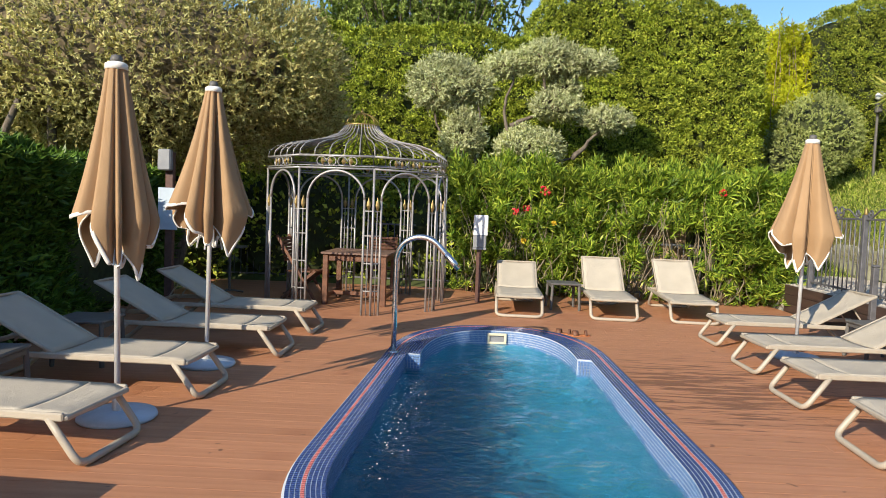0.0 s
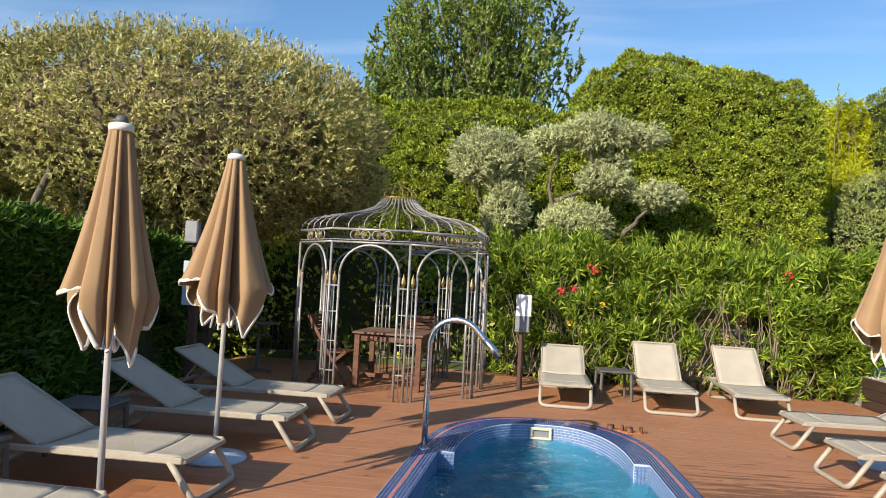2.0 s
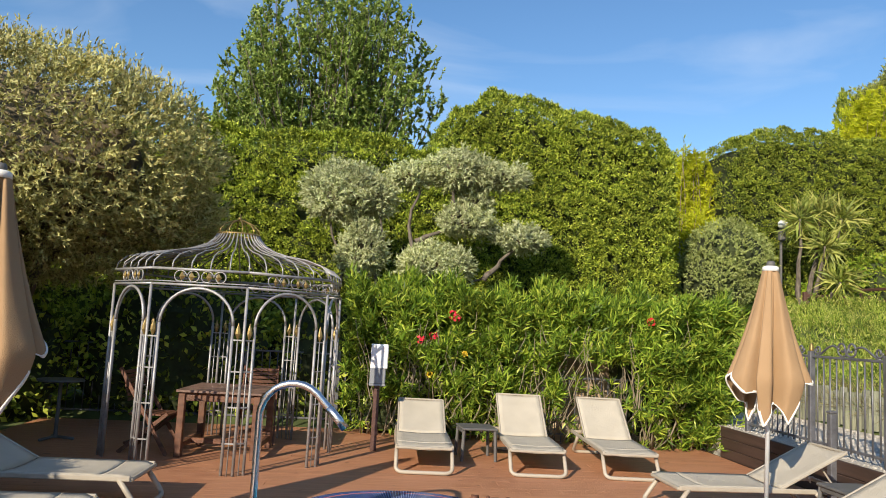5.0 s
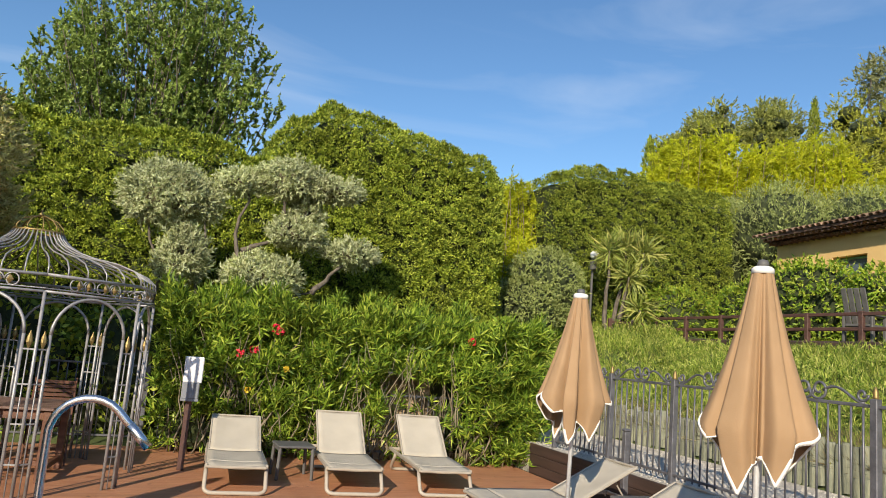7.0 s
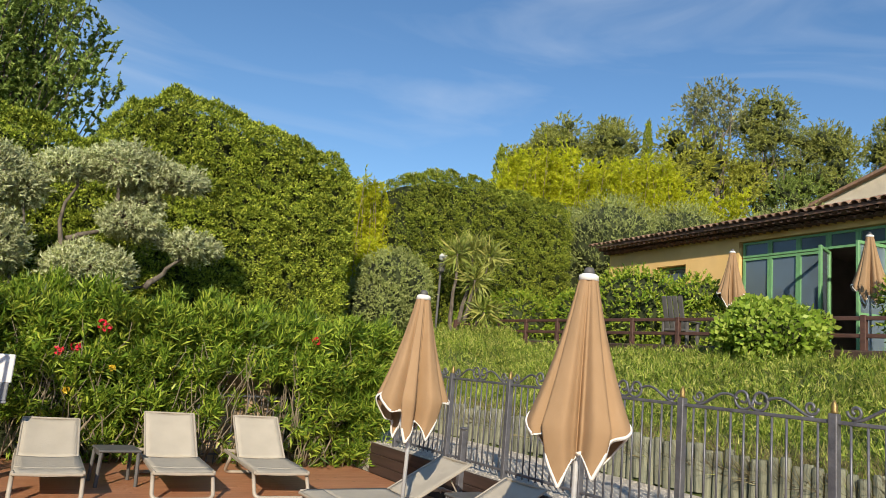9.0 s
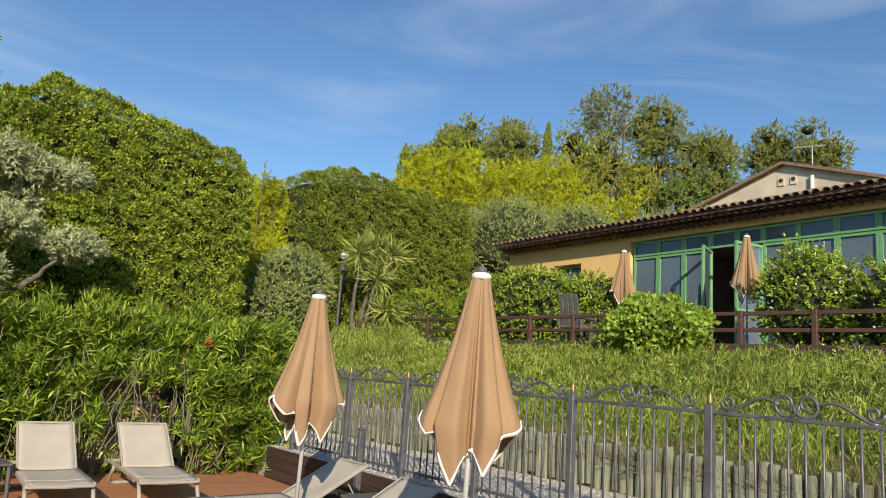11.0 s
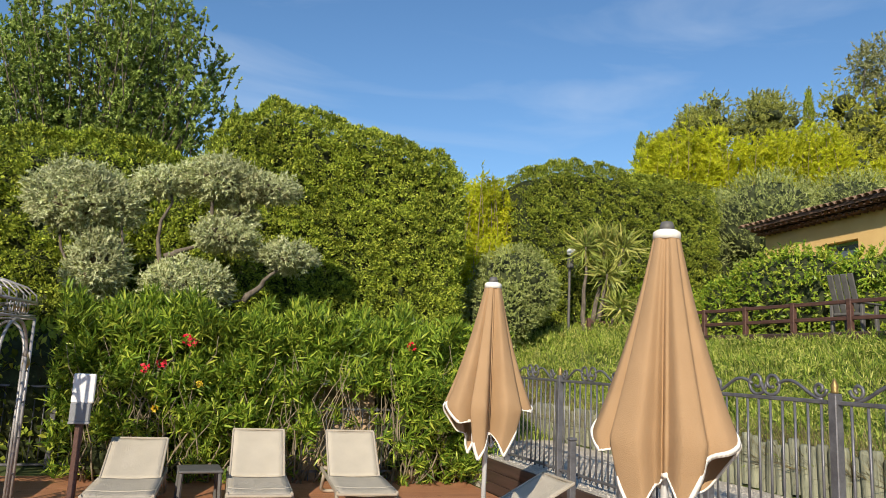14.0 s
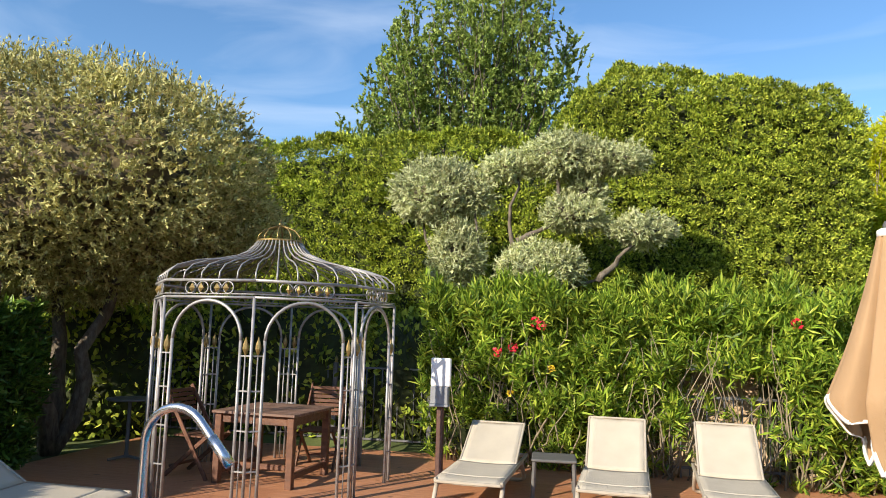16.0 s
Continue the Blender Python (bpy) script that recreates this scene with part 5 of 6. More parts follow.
wf = shrub("flowering_shrub", "green shrub dotted with small white blossoms", "shrub", [((13.2, 7.0, 3.3), (0.75, 0.85, 0.95)), ((13.2, 5.6, 3.15), (0.75, 0.9, 0.75))], 1500, L_IVY, 0.08, 0.045, 0.85, 0.6, 0.3, 0.5, 0.14, 0.3, sprig=(9, 0.2))
p, u = blob_points(420, (13.2, 7.0, 3.3), (0.78, 0.88, 0.98), 0.12, 0.4, 0.03)
p2, u2 = blob_points(330, (13.2, 5.6, 3.15), (0.78, 0.93, 0.78), 0.12, 0.4, 0.03)
part("blossoms", leaf_mesh("blossoms", np.vstack([p, p2]), grow(np.vstack([u, u2])), 0.055, 0.05, L_FLOWER), None, wf, "small white blossoms", kind="stuff")

ch = thing("garden_armchair", "dark slatted garden armchair on the terrace", "chair", at=pose(13.1, 12.1, TZ, 0, 0, 100))
part("seat", Build().box((0, 0, 0.36), (0.5, 0.5, 0.05), 0.01), M_GREY, ch)
for q in range(4):
    part("slat", Build().box((-0.19 + 0.127 * q, 0.3, 0.72), (0.11, 0.03, 0.75), 0.01, Matrix.Rotation(-0.3, 4, "X")), M_GREY, ch)
for sx in (-0.28, 0.28):
    part("armrest", Build().box((sx, -0.02, 0.56), (0.1, 0.62, 0.03), 0.008), M_GREY, ch)
    part("leg", Build().box((sx, -0.22, 0.27), (0.05, 0.09, 0.55), 0.008), M_GREY, ch)
    part("leg", Build().box((sx, 0.22, 0.27), (0.05, 0.09, 0.55), 0.008), M_GREY, ch)

cp = thing("security_camera", "white security camera on a slim dark pole", "camera")
part("pole", Build().tube([(10.7, 18.4, 1.5), (10.7, 18.4, 4.55)], 0.035, 8), M_GREY, cp)
part("camera_head", Build().lathe([(0.05, -0.1), (0.11, -0.06), (0.12, 0.04), (0.06, 0.1)], 14, (10.7, 18.32, 4.62)), M_PAPER, cp, "white camera dome", True)
part("bracket", Build().box((10.7, 18.36, 4.34), (0.15, 0.12, 0.28), 0.02), M_GREY, cp)

# ---- right side: fascia, gravel walk, iron fence, log palisade ----
fas = thing("retaining_boards", "dark stained boards facing the raised walk", "retaining wall", kind="structure")
for row in range(3):
    for a, b in ((-1.0, 3.2), (3.21, 7.4), (7.41, 11.4)):
        part("board", Build().box((5.47, (a + b) / 2, 0.07 + row * 0.142), (0.04, b - a, 0.138), 0.006), M_FASCIA, fas)
gw = Build().box((6.57, 5.5, 0.2), (2.1, 16.0, 0.44))
part("gravel_walk", gw, M_GRAVEL, None, "pale gravel walk behind the fence", kind="structure")
n = 7000
px, py = rng.uniform(5.55, 7.55, n), rng.uniform(-1, 13.4, n)
gs = Build()
for a, b in zip(px, py):
    s, z = random.uniform(0.008, 0.02), 0.42
    gs.add([(a - s, b, z), (a, b - s * 0.8, z), (a + s, b, z), (a, b + s * 0.9, z), (a + s * 0.2, b, z + s * 0.9)], [(0, 1, 4), (1, 2, 4), (2, 3, 4), (3, 0, 4)])
tagged(part("gravel_stones", gs, M_GRAVEL, None, "loose pale pebbles on the walk", kind="stuff"), "", "gravel")


def spiral(cx, z0, r, turns, sg, start, seg=18):
    return [(0, cx + sg * r * (1 - 0.75 * k / seg) * math.cos(start + turns * 6.283 * k / seg), z0 + r * (1 - 0.75 * k / seg) * math.sin(start + turns * 6.283 * k / seg)) for k in range(seg + 1)]


def fence(label, posts, along, base, high, scrolls=True):
    """Iron fence: posts with finials, two rails, round bars and scrolls on top. along: the pose that carries its local y."""
    ob = thing("iron_fence", label, "fence", at=along)
    pm = Build().box((0, 0, (base + high) / 2), (0.065, 0.065, high - base), 0.006).mesh("post", M_IRON)
    fm = Build().lathe([(0.02, 0), (0.028, 0.01), (0.02, 0.025), (0.026, 0.05), (0.014, 0.08), (0.004, 0.1)], 10).mesh("finial", M_GOLD, True)
    barm = Build().tube([(0, 0, base + 0.06), (0, 0, high - 0.05)], 0.0095, 7).mesh("bar", M_IRON, True)
    for y in posts:
        a = part("post", pm, None, ob)
        a.location = (0, y, 0)
        f = part("finial", fm, None, a, "brass-coloured finial")
        f.location = (0, 0, high)
    for a, b in zip(posts, posts[1:]):
        for z in (base + 0.1, high - 0.06):
            part("rail", Build().box((0, (a + b) / 2, z), (0.03, abs(b - a) - 0.05, 0.028), 0.004), M_IRON, ob)
        m = max(2, round(abs(b - a) / 0.118))
        for k in range(1, m):
            part("bar", barm, None, ob).location = (0, a + (b - a) * k / m, 0)
        if scrolls:
            c, z = (a + b) / 2, high + 0.035
            for sg in (-1, 1):
                s = Build()
                s.tube(spiral(c + sg * 0.075, z + 0.01, 0.1, 1.35, sg, math.pi)[::-1], 0.012, 6)
                s.tube([(0, c + sg * (0.12 + 0.4 * t), z - 0.05 + 0.13 * (1 - t) ** 1.5 * (0.4 + 1.2 * t) + 0.03 * math.sin(t * 5)) for t in [q / 12 for q in range(13)]], 0.012, 6)
                s.tube(spiral(c + sg * 0.5, z - 0.01, 0.058, 1.2, -sg, math.pi), 0.012, 6)
                part("scroll", s, M_IRON, ob, smooth=True)
    return ob


fence("grey iron fence with scrolls and brass finials beside the walk", [11.0, 9.62, 8.38, 7.14, 5.9, 4.55, 3.25, 1.95, 0.65, -0.65], pose(5.635, 0, 0), 0.42, 1.56)
fence("dark iron fence half hidden behind the hedge", [-5.6 + 1.4 * k for k in range(8)], pose(0, 12.95, 0, 0, 0, -90), 0.0, 1.15, False)
gp = thing("lamp_bollard", "short grey steel bollard beside the fence", "bollard", at=pose(5.42, 8.95, 0.0))
part("post", Build().box((0, 0, 0.45), (0.07, 0.07, 0.9), 0.006).box((0, 0, 0.92), (0.085, 0.085, 0.03), 0.01), M_IRON, gp)

pal = thing("log_palisade", "retaining palisade of weathered upright round logs", "palisade")
log_me = []
for k in range(5):
    r = random.uniform(0.052, 0.062)
    log_me.append(Build().lathe([(r, 0), (r * 1.02, 0.25), (r * 0.97, 0.53), (r * 0.82, 0.56)], 10).mesh("log", M_LOG, False))
y = -1.0
while y < 16.5:
    o = part("log", log_me[rnd.randrange(5)], None, pal)
    o.matrix_basis = pose(7.66 + rnd.uniform(-0.015, 0.015), y, 0.43 + rnd.uniform(-0.06, 0.04), rnd.uniform(-3, 3), rnd.uniform(-2, 2), rnd.uniform(0, 360))
    y += 0.118

# ---- gazebo ----
GX, GY, GR = -1.24, 10.45, 1.31
gz = thing("gazebo", "octagonal grey wrought-iron gazebo with gilded details", "gazebo", at=pose(GX, GY, 0))
vert = [Vector((GR * math.cos(radians(-74.3 + 45 * k)), GR * math.sin(radians(-74.3 + 45 * k)), 0)) for k in range(8)]
HW, SPR, RING = 0.12, 1.5, 1.9
for k in range(8):
    v, a, b = vert[k], vert[k - 1], vert[(k + 1) % 8]
    pier = part("pier", Build().tube([v, v + Vector((0, 0, RING))], 0.016, 8), M_GAZ, gz, smooth=True)
    for w in (a, b):
        d = (w - v).normalized()
        part("upright", Build().tube([v + d * HW, v + d * HW + Vector((0, 0, SPR))], 0.016, 8), M_GAZ, pier, smooth=True)
        part("upright", Build().tube([v + d * HW * 0.52, v + d * HW * 0.52 + Vector((0, 0, 1.36))], 0.007, 6), M_GAZ, pier, smooth=True)
        for z in (0.32, 0.68, 1.04, 1.36):
            part("crossbar", Build().beam(v + Vector((0, 0, z)), v + d * HW + Vector((0, 0, z)), 0.014, 0.014), M_GAZ, pier)
        c = v + d * HW * 0.52
        part("finial", Build().lathe([(0.006, 0), (0.012, 0.015), (0.03, 0.06), (0.026, 0.1), (0.01, 0.145), (0.004, 0.17)], 8, (c.x, c.y, 1.365)), M_GOLD, pier, "gilded flame finial")
    # arch to the next pier
    d = b - v
    L = d.length
    d.normalize()
    c = (v + b) / 2
    half = L / 2 - HW
    part("arch", Build().tube([c + d * (-half * math.cos(math.pi * q / 16)) + Vector((0, 0, SPR + 0.37 * math.sin(math.pi * q / 16))) for q in range(17)], 0.016, 8), M_GAZ, gz, smooth=True)
    for z, r in ((RING, 0.013), (2.06, 0.015)):
        part("ring_bar", Build().tube([v + Vector((0, 0, z)), b + Vector((0, 0, z))], r, 8), M_GAZ, gz, smooth=True)
    part("sill_bar", Build().tube([v + Vector((0, 0, RING + 0.03)), b + Vector((0, 0, RING + 0.03))], 0.006, 6), M_GAZ, gz)
    sc, leaf = Build(), Build()
    for q, sg in ((-0.21, 1), (-0.07, -1), (0.07, 1), (0.21, -1)):
        cc = c + d * q + Vector((0, 0, 1.985))
        pts = []
        for s_ in range(20):
            an_, rr = 6.283 * 1.15 * s_ / 19, 0.068 * (1 - 0.35 * s_ / 19)
            pts.append(cc + d * rr * math.cos(an_) * sg + Vector((0, 0, rr * math.sin(an_))))
        sc.tube(pts, 0.007, 6)
        n_ = Vector((v.x + b.x, v.y + b.y, 0)).normalized() * 0.012
        e = cc + d * 0.02 * sg
        leaf.add([e + n_ + Vector((0, 0, -0.045)), e + n_ * 1.6 + d * 0.04, e + n_ + Vector((0, 0, 0.05)), e + n_ * 1.6 - d * 0.025, e + n_ * 3], [(0, 1, 4), (1, 2, 4), (2, 3, 4), (3, 0, 4)])
    part("scrollwork", sc, M_GAZ, gz, "iron S-scrolls between the rings", True)
    part("gilt_leaves", leaf, M_GOLD, gz, "gilded leaves on the scrolls")
    for q in range(5):
        p0 = v.lerp(b, q / 5)
        r0 = p0.length
        u = p0.normalized()
        prof = ((r0, 2.06), (r0 * 0.99, 2.14), (r0 * 0.92, 2.22), (r0 * 0.76, 2.285), (r0 * 0.55, 2.33), (r0 * 0.4, 2.38), (0.35, 2.45), (0.28, 2.52), (0.245, 2.58))
        part("roof_rib", Build().tube([u * r + Vector((0, 0, z)) for r, z in prof], 0.0085, 6), M_GAZ, gz, smooth=True)
part("collar", Build().tube([(0.245 * math.cos(6.283 * q / 24), 0.245 * math.sin(6.283 * q / 24), 2.58) for q in range(25)], 0.014, 6), M_GOLD, gz, "gilded collar", True)
for k in range(10):
    an_ = 6.283 * k / 10
    part("crown_rib", Build().tube([(r * math.cos(an_), r * math.sin(an_), z) for r, z in ((0.245, 2.58), (0.235, 2.64), (0.17, 2.71), (0.07, 2.75), (0.0, 2.76))], 0.007, 6), M_GOLD, gz, "gilded crown rib", True)
part("top_finial", Build().lathe([(0.02, 2.75), (0.03, 2.775), (0.012, 2.8), (0.004, 2.84)], 10), M_GOLD, gz, "gilded tip", True)

# table and chairs in the gazebo
tb = thing("garden_table", "square red-brown teak garden table under the gazebo", "table", at=pose(-1.2, 10.5, 0, 0, 0, -4))
for k in range(9):
    part("slat", Build().box((0, -0.44 + 0.11 * k, 0.735), (0.96, 0.104, 0.028), 0.004), M_TABLETOP, tb)
for sx in (-1, 1):
    part("apron", Build().box((sx * 0.42, 0, 0.67), (0.03, 0.8, 0.09), 0.004), M_TEAK, tb)
    part("apron", Build().box((0, sx * 0.42, 0.67), (0.8, 0.03, 0.09), 0.004), M_TEAK, tb)
    for sy in (-1, 1):
        part("leg", Build().box((sx * 0.42, sy * 0.42, 0.36), (0.075, 0.075, 0.72), 0.006), M_TEAK, tb)
    part("stretcher", Build().box((sx * 0.42, 0, 0.12), (0.05, 0.8, 0.06), 0.006), M_TEAK, tb)
part("stretcher", Build().box((0, 0, 0.12), (0.8, 0.06, 0.06), 0.006), M_TEAK, tb)


def teak_chair(m):
    c = thing("folding_chair", "slatted red-brown teak folding chair at the table", "chair", "chairs at the gazebo table", at=m)
    for k in range(6):
        part("seat_slat", Build().box((0, -0.19 + 0.075 * k, 0.44), (0.42, 0.065, 0.018), 0.003), M_TEAK, c)
    for k in range(7):
        part("back_slat", Build().box((0, 0.245 + 0.014 * k, 0.6 + 0.05 * k), (0.42, 0.016, 0.04), 0.003), M_TEAK, c)
    for sx in (-0.22, 0.22):
        part("leg", Build().beam((sx, -0.25, 0.0), (sx, 0.36, 0.95), 0.022, 0.045, 0.004), M_TEAK, c)
        part("leg", Build().beam((sx * 0.88, 0.32, 0.0), (sx * 0.88, -0.22, 0.46), 0.022, 0.045, 0.004), M_TEAK, c)
    part("stretcher", Build().beam((-0.2, 0.25, 0.11), (0.2, 0.25, 0.11), 0.03, 0.03, 0.004), M_TEAK, c)
    return c


fc = teak_chair(pose(-2.0, 10.4, 0, 0, 0, 82))
copy_thing(fc, pose(-0.95, 11.25, 0, 0, 0, 6))


# ---- loungers ----
def lounger(m, tilt=42, label="beige textile sun lounger with a raised back on a taupe frame"):
    """A stackable lounger: foot end at the origin, head along +y."""
    o = thing("sun_lounger", label, "sun lounger", "loungers round the pool", at=m)
    W, H, HINGE, BACK = 0.31, 0.29, 1.17, 0.74
    n = 12
    for a, b, nm in ((0.17, 0.42, "foot_panel"), (0.426, HINGE - 0.01, "seat")):
        seat = Build()
        rows = [a + (b - a) * k / n for k in range(n + 1)]
        vs = []
        for y in rows:
            for k in range(9):
                t = -1 + k / 4
                dip = 0.02 * (1 - t * t)
                drop = 0.03 * max(0.0, (0.27 - y) / 0.1) ** 2
                vs.append((t * W, y, H + 0.012 - dip * 0.7 - drop))
        fs = [(r * 9 + k, r * 9 + k + 1, (r + 1) * 9 + k + 1, (r + 1) * 9 + k) for r in range(n) for k in range(8)]
        low = [(x, y, z - 0.008) for x, y, z in vs]
        m_ = len(vs)
        rim_ = [k for k in range(9)] + [r * 9 + 8 for r in range(1, n + 1)] + [n * 9 + k for k in range(7, -1, -1)] + [r * 9 for r in range(n - 1, 0, -1)]
        side_ = [(p, p + m_, q + m_, q) for p, q in zip(rim_, rim_[1:] + rim_[:1])]
        seat.add(vs + low, fs + [tuple(k + m_ for k in f[::-1]) for f in fs] + side_)
        part(nm, seat, M_SLING, o, "taut beige sling", True)
    fr = Build()
    for sx in (-1, 1):
        fr.beam((sx * W, 0.18, H - 0.012), (sx * W, 1.9, H - 0.012), 0.03, 0.045, 0.008)
    fr.beam((-W, 0.18, H - 0.02), (W, 0.18, H - 0.02), 0.035, 0.03, 0.008)
    fr.beam((-W, 1.88, H - 0.014), (W, 1.88, H - 0.014), 0.03, 0.04, 0.008)
    fr.beam((-W, HINGE + 0.03, H - 0.02), (W, HINGE + 0.03, H - 0.02), 0.03, 0.03, 0.006)
    part("frame", fr, M_FRAME, o, "taupe metal side rails")
    for y0, y1 in ((0.27, 0.09), (1.5, 1.78)):
        lg = Build()
        half_ = []
        A_, B_ = Vector((W, y0, H - 0.02)), Vector((W, y1, 0.023))
        C_, E_ = A_.lerp(B_, 0.78), B_ - Vector((0.09, 0, 0))
        half_ = [A_, A_.lerp(B_, 0.4)] + [C_ * (1 - t) ** 2 + B_ * 2 * t * (1 - t) + E_ * t * t for t in (0, 0.2, 0.4, 0.6, 0.8, 1.0)]
        lg.tube(half_ + [Vector((-p.x, p.y, p.z)) for p in half_[::-1]], 0.022, 10)
        part("leg_frame", lg, M_FRAME, o, "splayed taupe sled legs", True)
    s, c = math.sin(radians(tilt)), math.cos(radians(tilt))
    bk = Build()
    vs = []
    for r in range(n + 1):
        d = BACK * r / n
        for k in range(9):
            t = -1 + k / 4
            q = 0.016 * (1 - t * t)
            vs.append((t * (W - 0.015), HINGE + d * c + q * s, H + 0.012 + d * s - q * c))
    fs = [(r * 9 + k, r * 9 + k + 1, (r + 1) * 9 + k + 1, (r + 1) * 9 + k) for r in range(n) for k in range(8)]
    m_ = len(vs)
    rim_ = [k for k in range(9)] + [r * 9 + 8 for r in range(1, n + 1)] + [n * 9 + k for k in range(7, -1, -1)] + [r * 9 for r in range(n - 1, 0, -1)]
    bk.add(vs + [(x, y + 0.008 * s, z - 0.008 * c) for x, y, z in vs], fs + [tuple(k + m_ for k in f[::-1]) for f in fs] + [(p, p + m_, q + m_, q) for p, q in zip(rim_, rim_[1:] + rim_[:1])])
    back = part("backrest", bk, M_SLING, o, "beige sling backrest", True)
    bf = Build()
    for sx in (-1, 1):
        bf.beam((sx * (W - 0.015), HINGE, H + 0.004), (sx * (W - 0.015), HINGE + BACK * c, H + 0.004 + BACK * s), 0.022, 0.026, 0.006)
    bf.beam((-W + 0.015, HINGE + BACK * c, H + 0.004 + BACK * s), (W - 0.015, HINGE + BACK * c, H + 0.004 + BACK * s), 0.026, 0.022, 0.006)
    part("backrest_frame", bf, M_FRAME, back)
    for sx in (-0.2, 0.2):
        part("strut", Build().tube([(sx, HINGE + 0.5 * c, H + 0.5 * s - 0.02), (sx, HINGE + 0.62, H - 0.03)], 0.009, 6), M_FRAME, back)
    return o


def feet(a, b, d=0.1):
    """Pose of a lounger whose foot bar runs from a to b, its head to the left of that way."""
    a, b = Vector((*a, 0)), Vector((*b, 0))
    w = (b - a).normalized()
    h = Vector((-w.y, w.x, 0))
    c = (a + b) / 2 - h * d
    return pose(c.x, c.y, 0, 0, 0, math.degrees(math.atan2(w.y, w.x)))


lounger(feet((0.77, 9.58), (1.4, 9.55)), 27, "beige textile sun lounger with a half-raised back beside the hedge")
first = lounger( feet((2.05, 9.61), (2.69, 9.57)), 38)
copy_thing(first, feet((3.13, 9.6), (3.77, 9.55)))
flat = lounger(feet((-1.76, 3.68), (-1.71, 4.3)), 28, "beige sun lounger with a low back, half in shade")
for a, b in (((-1.63, 5.03), (-1.61, 5.66)), ((-1.42, 6.48), (-1.41, 7.12)), ((-1.36, 7.7), (-1.34, 8.32)), ((-1.78, 2.35), (-1.74, 2.98))):
    copy_thing(flat, feet(a, b))
for a, b in (((3.18, 8.61), (3.18, 7.98)), ((3.05, 7.24), (3.05, 6.62)), ((2.93, 6.07), (2.93, 5.46)), ((2.82, 4.8), (2.78, 4.18))):
    copy_thing(flat, feet(a, b))


bt = thing("bistro_table", "small round dark metal table in deep shade", "table", at=pose(-3.29, 10.94, 0))
part("tabletop", Build().lathe([(0.26, 0.7), (0.27, 0.71), (0.26, 0.725)], 24), M_GREY, bt)
part("stem", Build().lathe([(0.03, 0.02), (0.022, 0.1), (0.022, 0.7)], 12), M_GREY, bt)
for q in range(3):
    part("foot", Build().beam((0, 0, 0.04), (0.22 * math.cos(2.09 * q), 0.22 * math.sin(2.09 * q), 0.015), 0.03, 0.03, 0.006), M_GREY, bt)


def side_table(m, material, w=0.45):
    o = thing("side_table", "small dark grey plastic side table between loungers", "side table", "side tables", at=m)
    part("tabletop", Build().box((0, 0, 0.385), (w, w, 0.03), 0.01), material, o)
    for sx in (-1, 1):
        for sy in (-1, 1):
            part("leg", Build().beam((sx * (w / 2 - 0.03), sy * (w / 2 - 0.03), 0.37), (sx * (w / 2 - 0.015), sy * (w / 2 - 0.015), 0), 0.035, 0.035, 0.006), material, o)
        part("apron", Build().box((sx * (w / 2 - 0.025), 0, 0.35), (0.02, w - 0.08, 0.04), 0.004), material, o)
    return o


stb = side_table(pose(1.82, 10.62, 0, 0, 0, 3), M_GREY)
for x, y, r in ((-2.95, 6.07, 2), (-2.95, 4.66, 4), (4.7, 7.61, 0), (4.65, 5.13, 2)):
    copy_thing(stb, pose(x, y, 0, 0, 0, r))


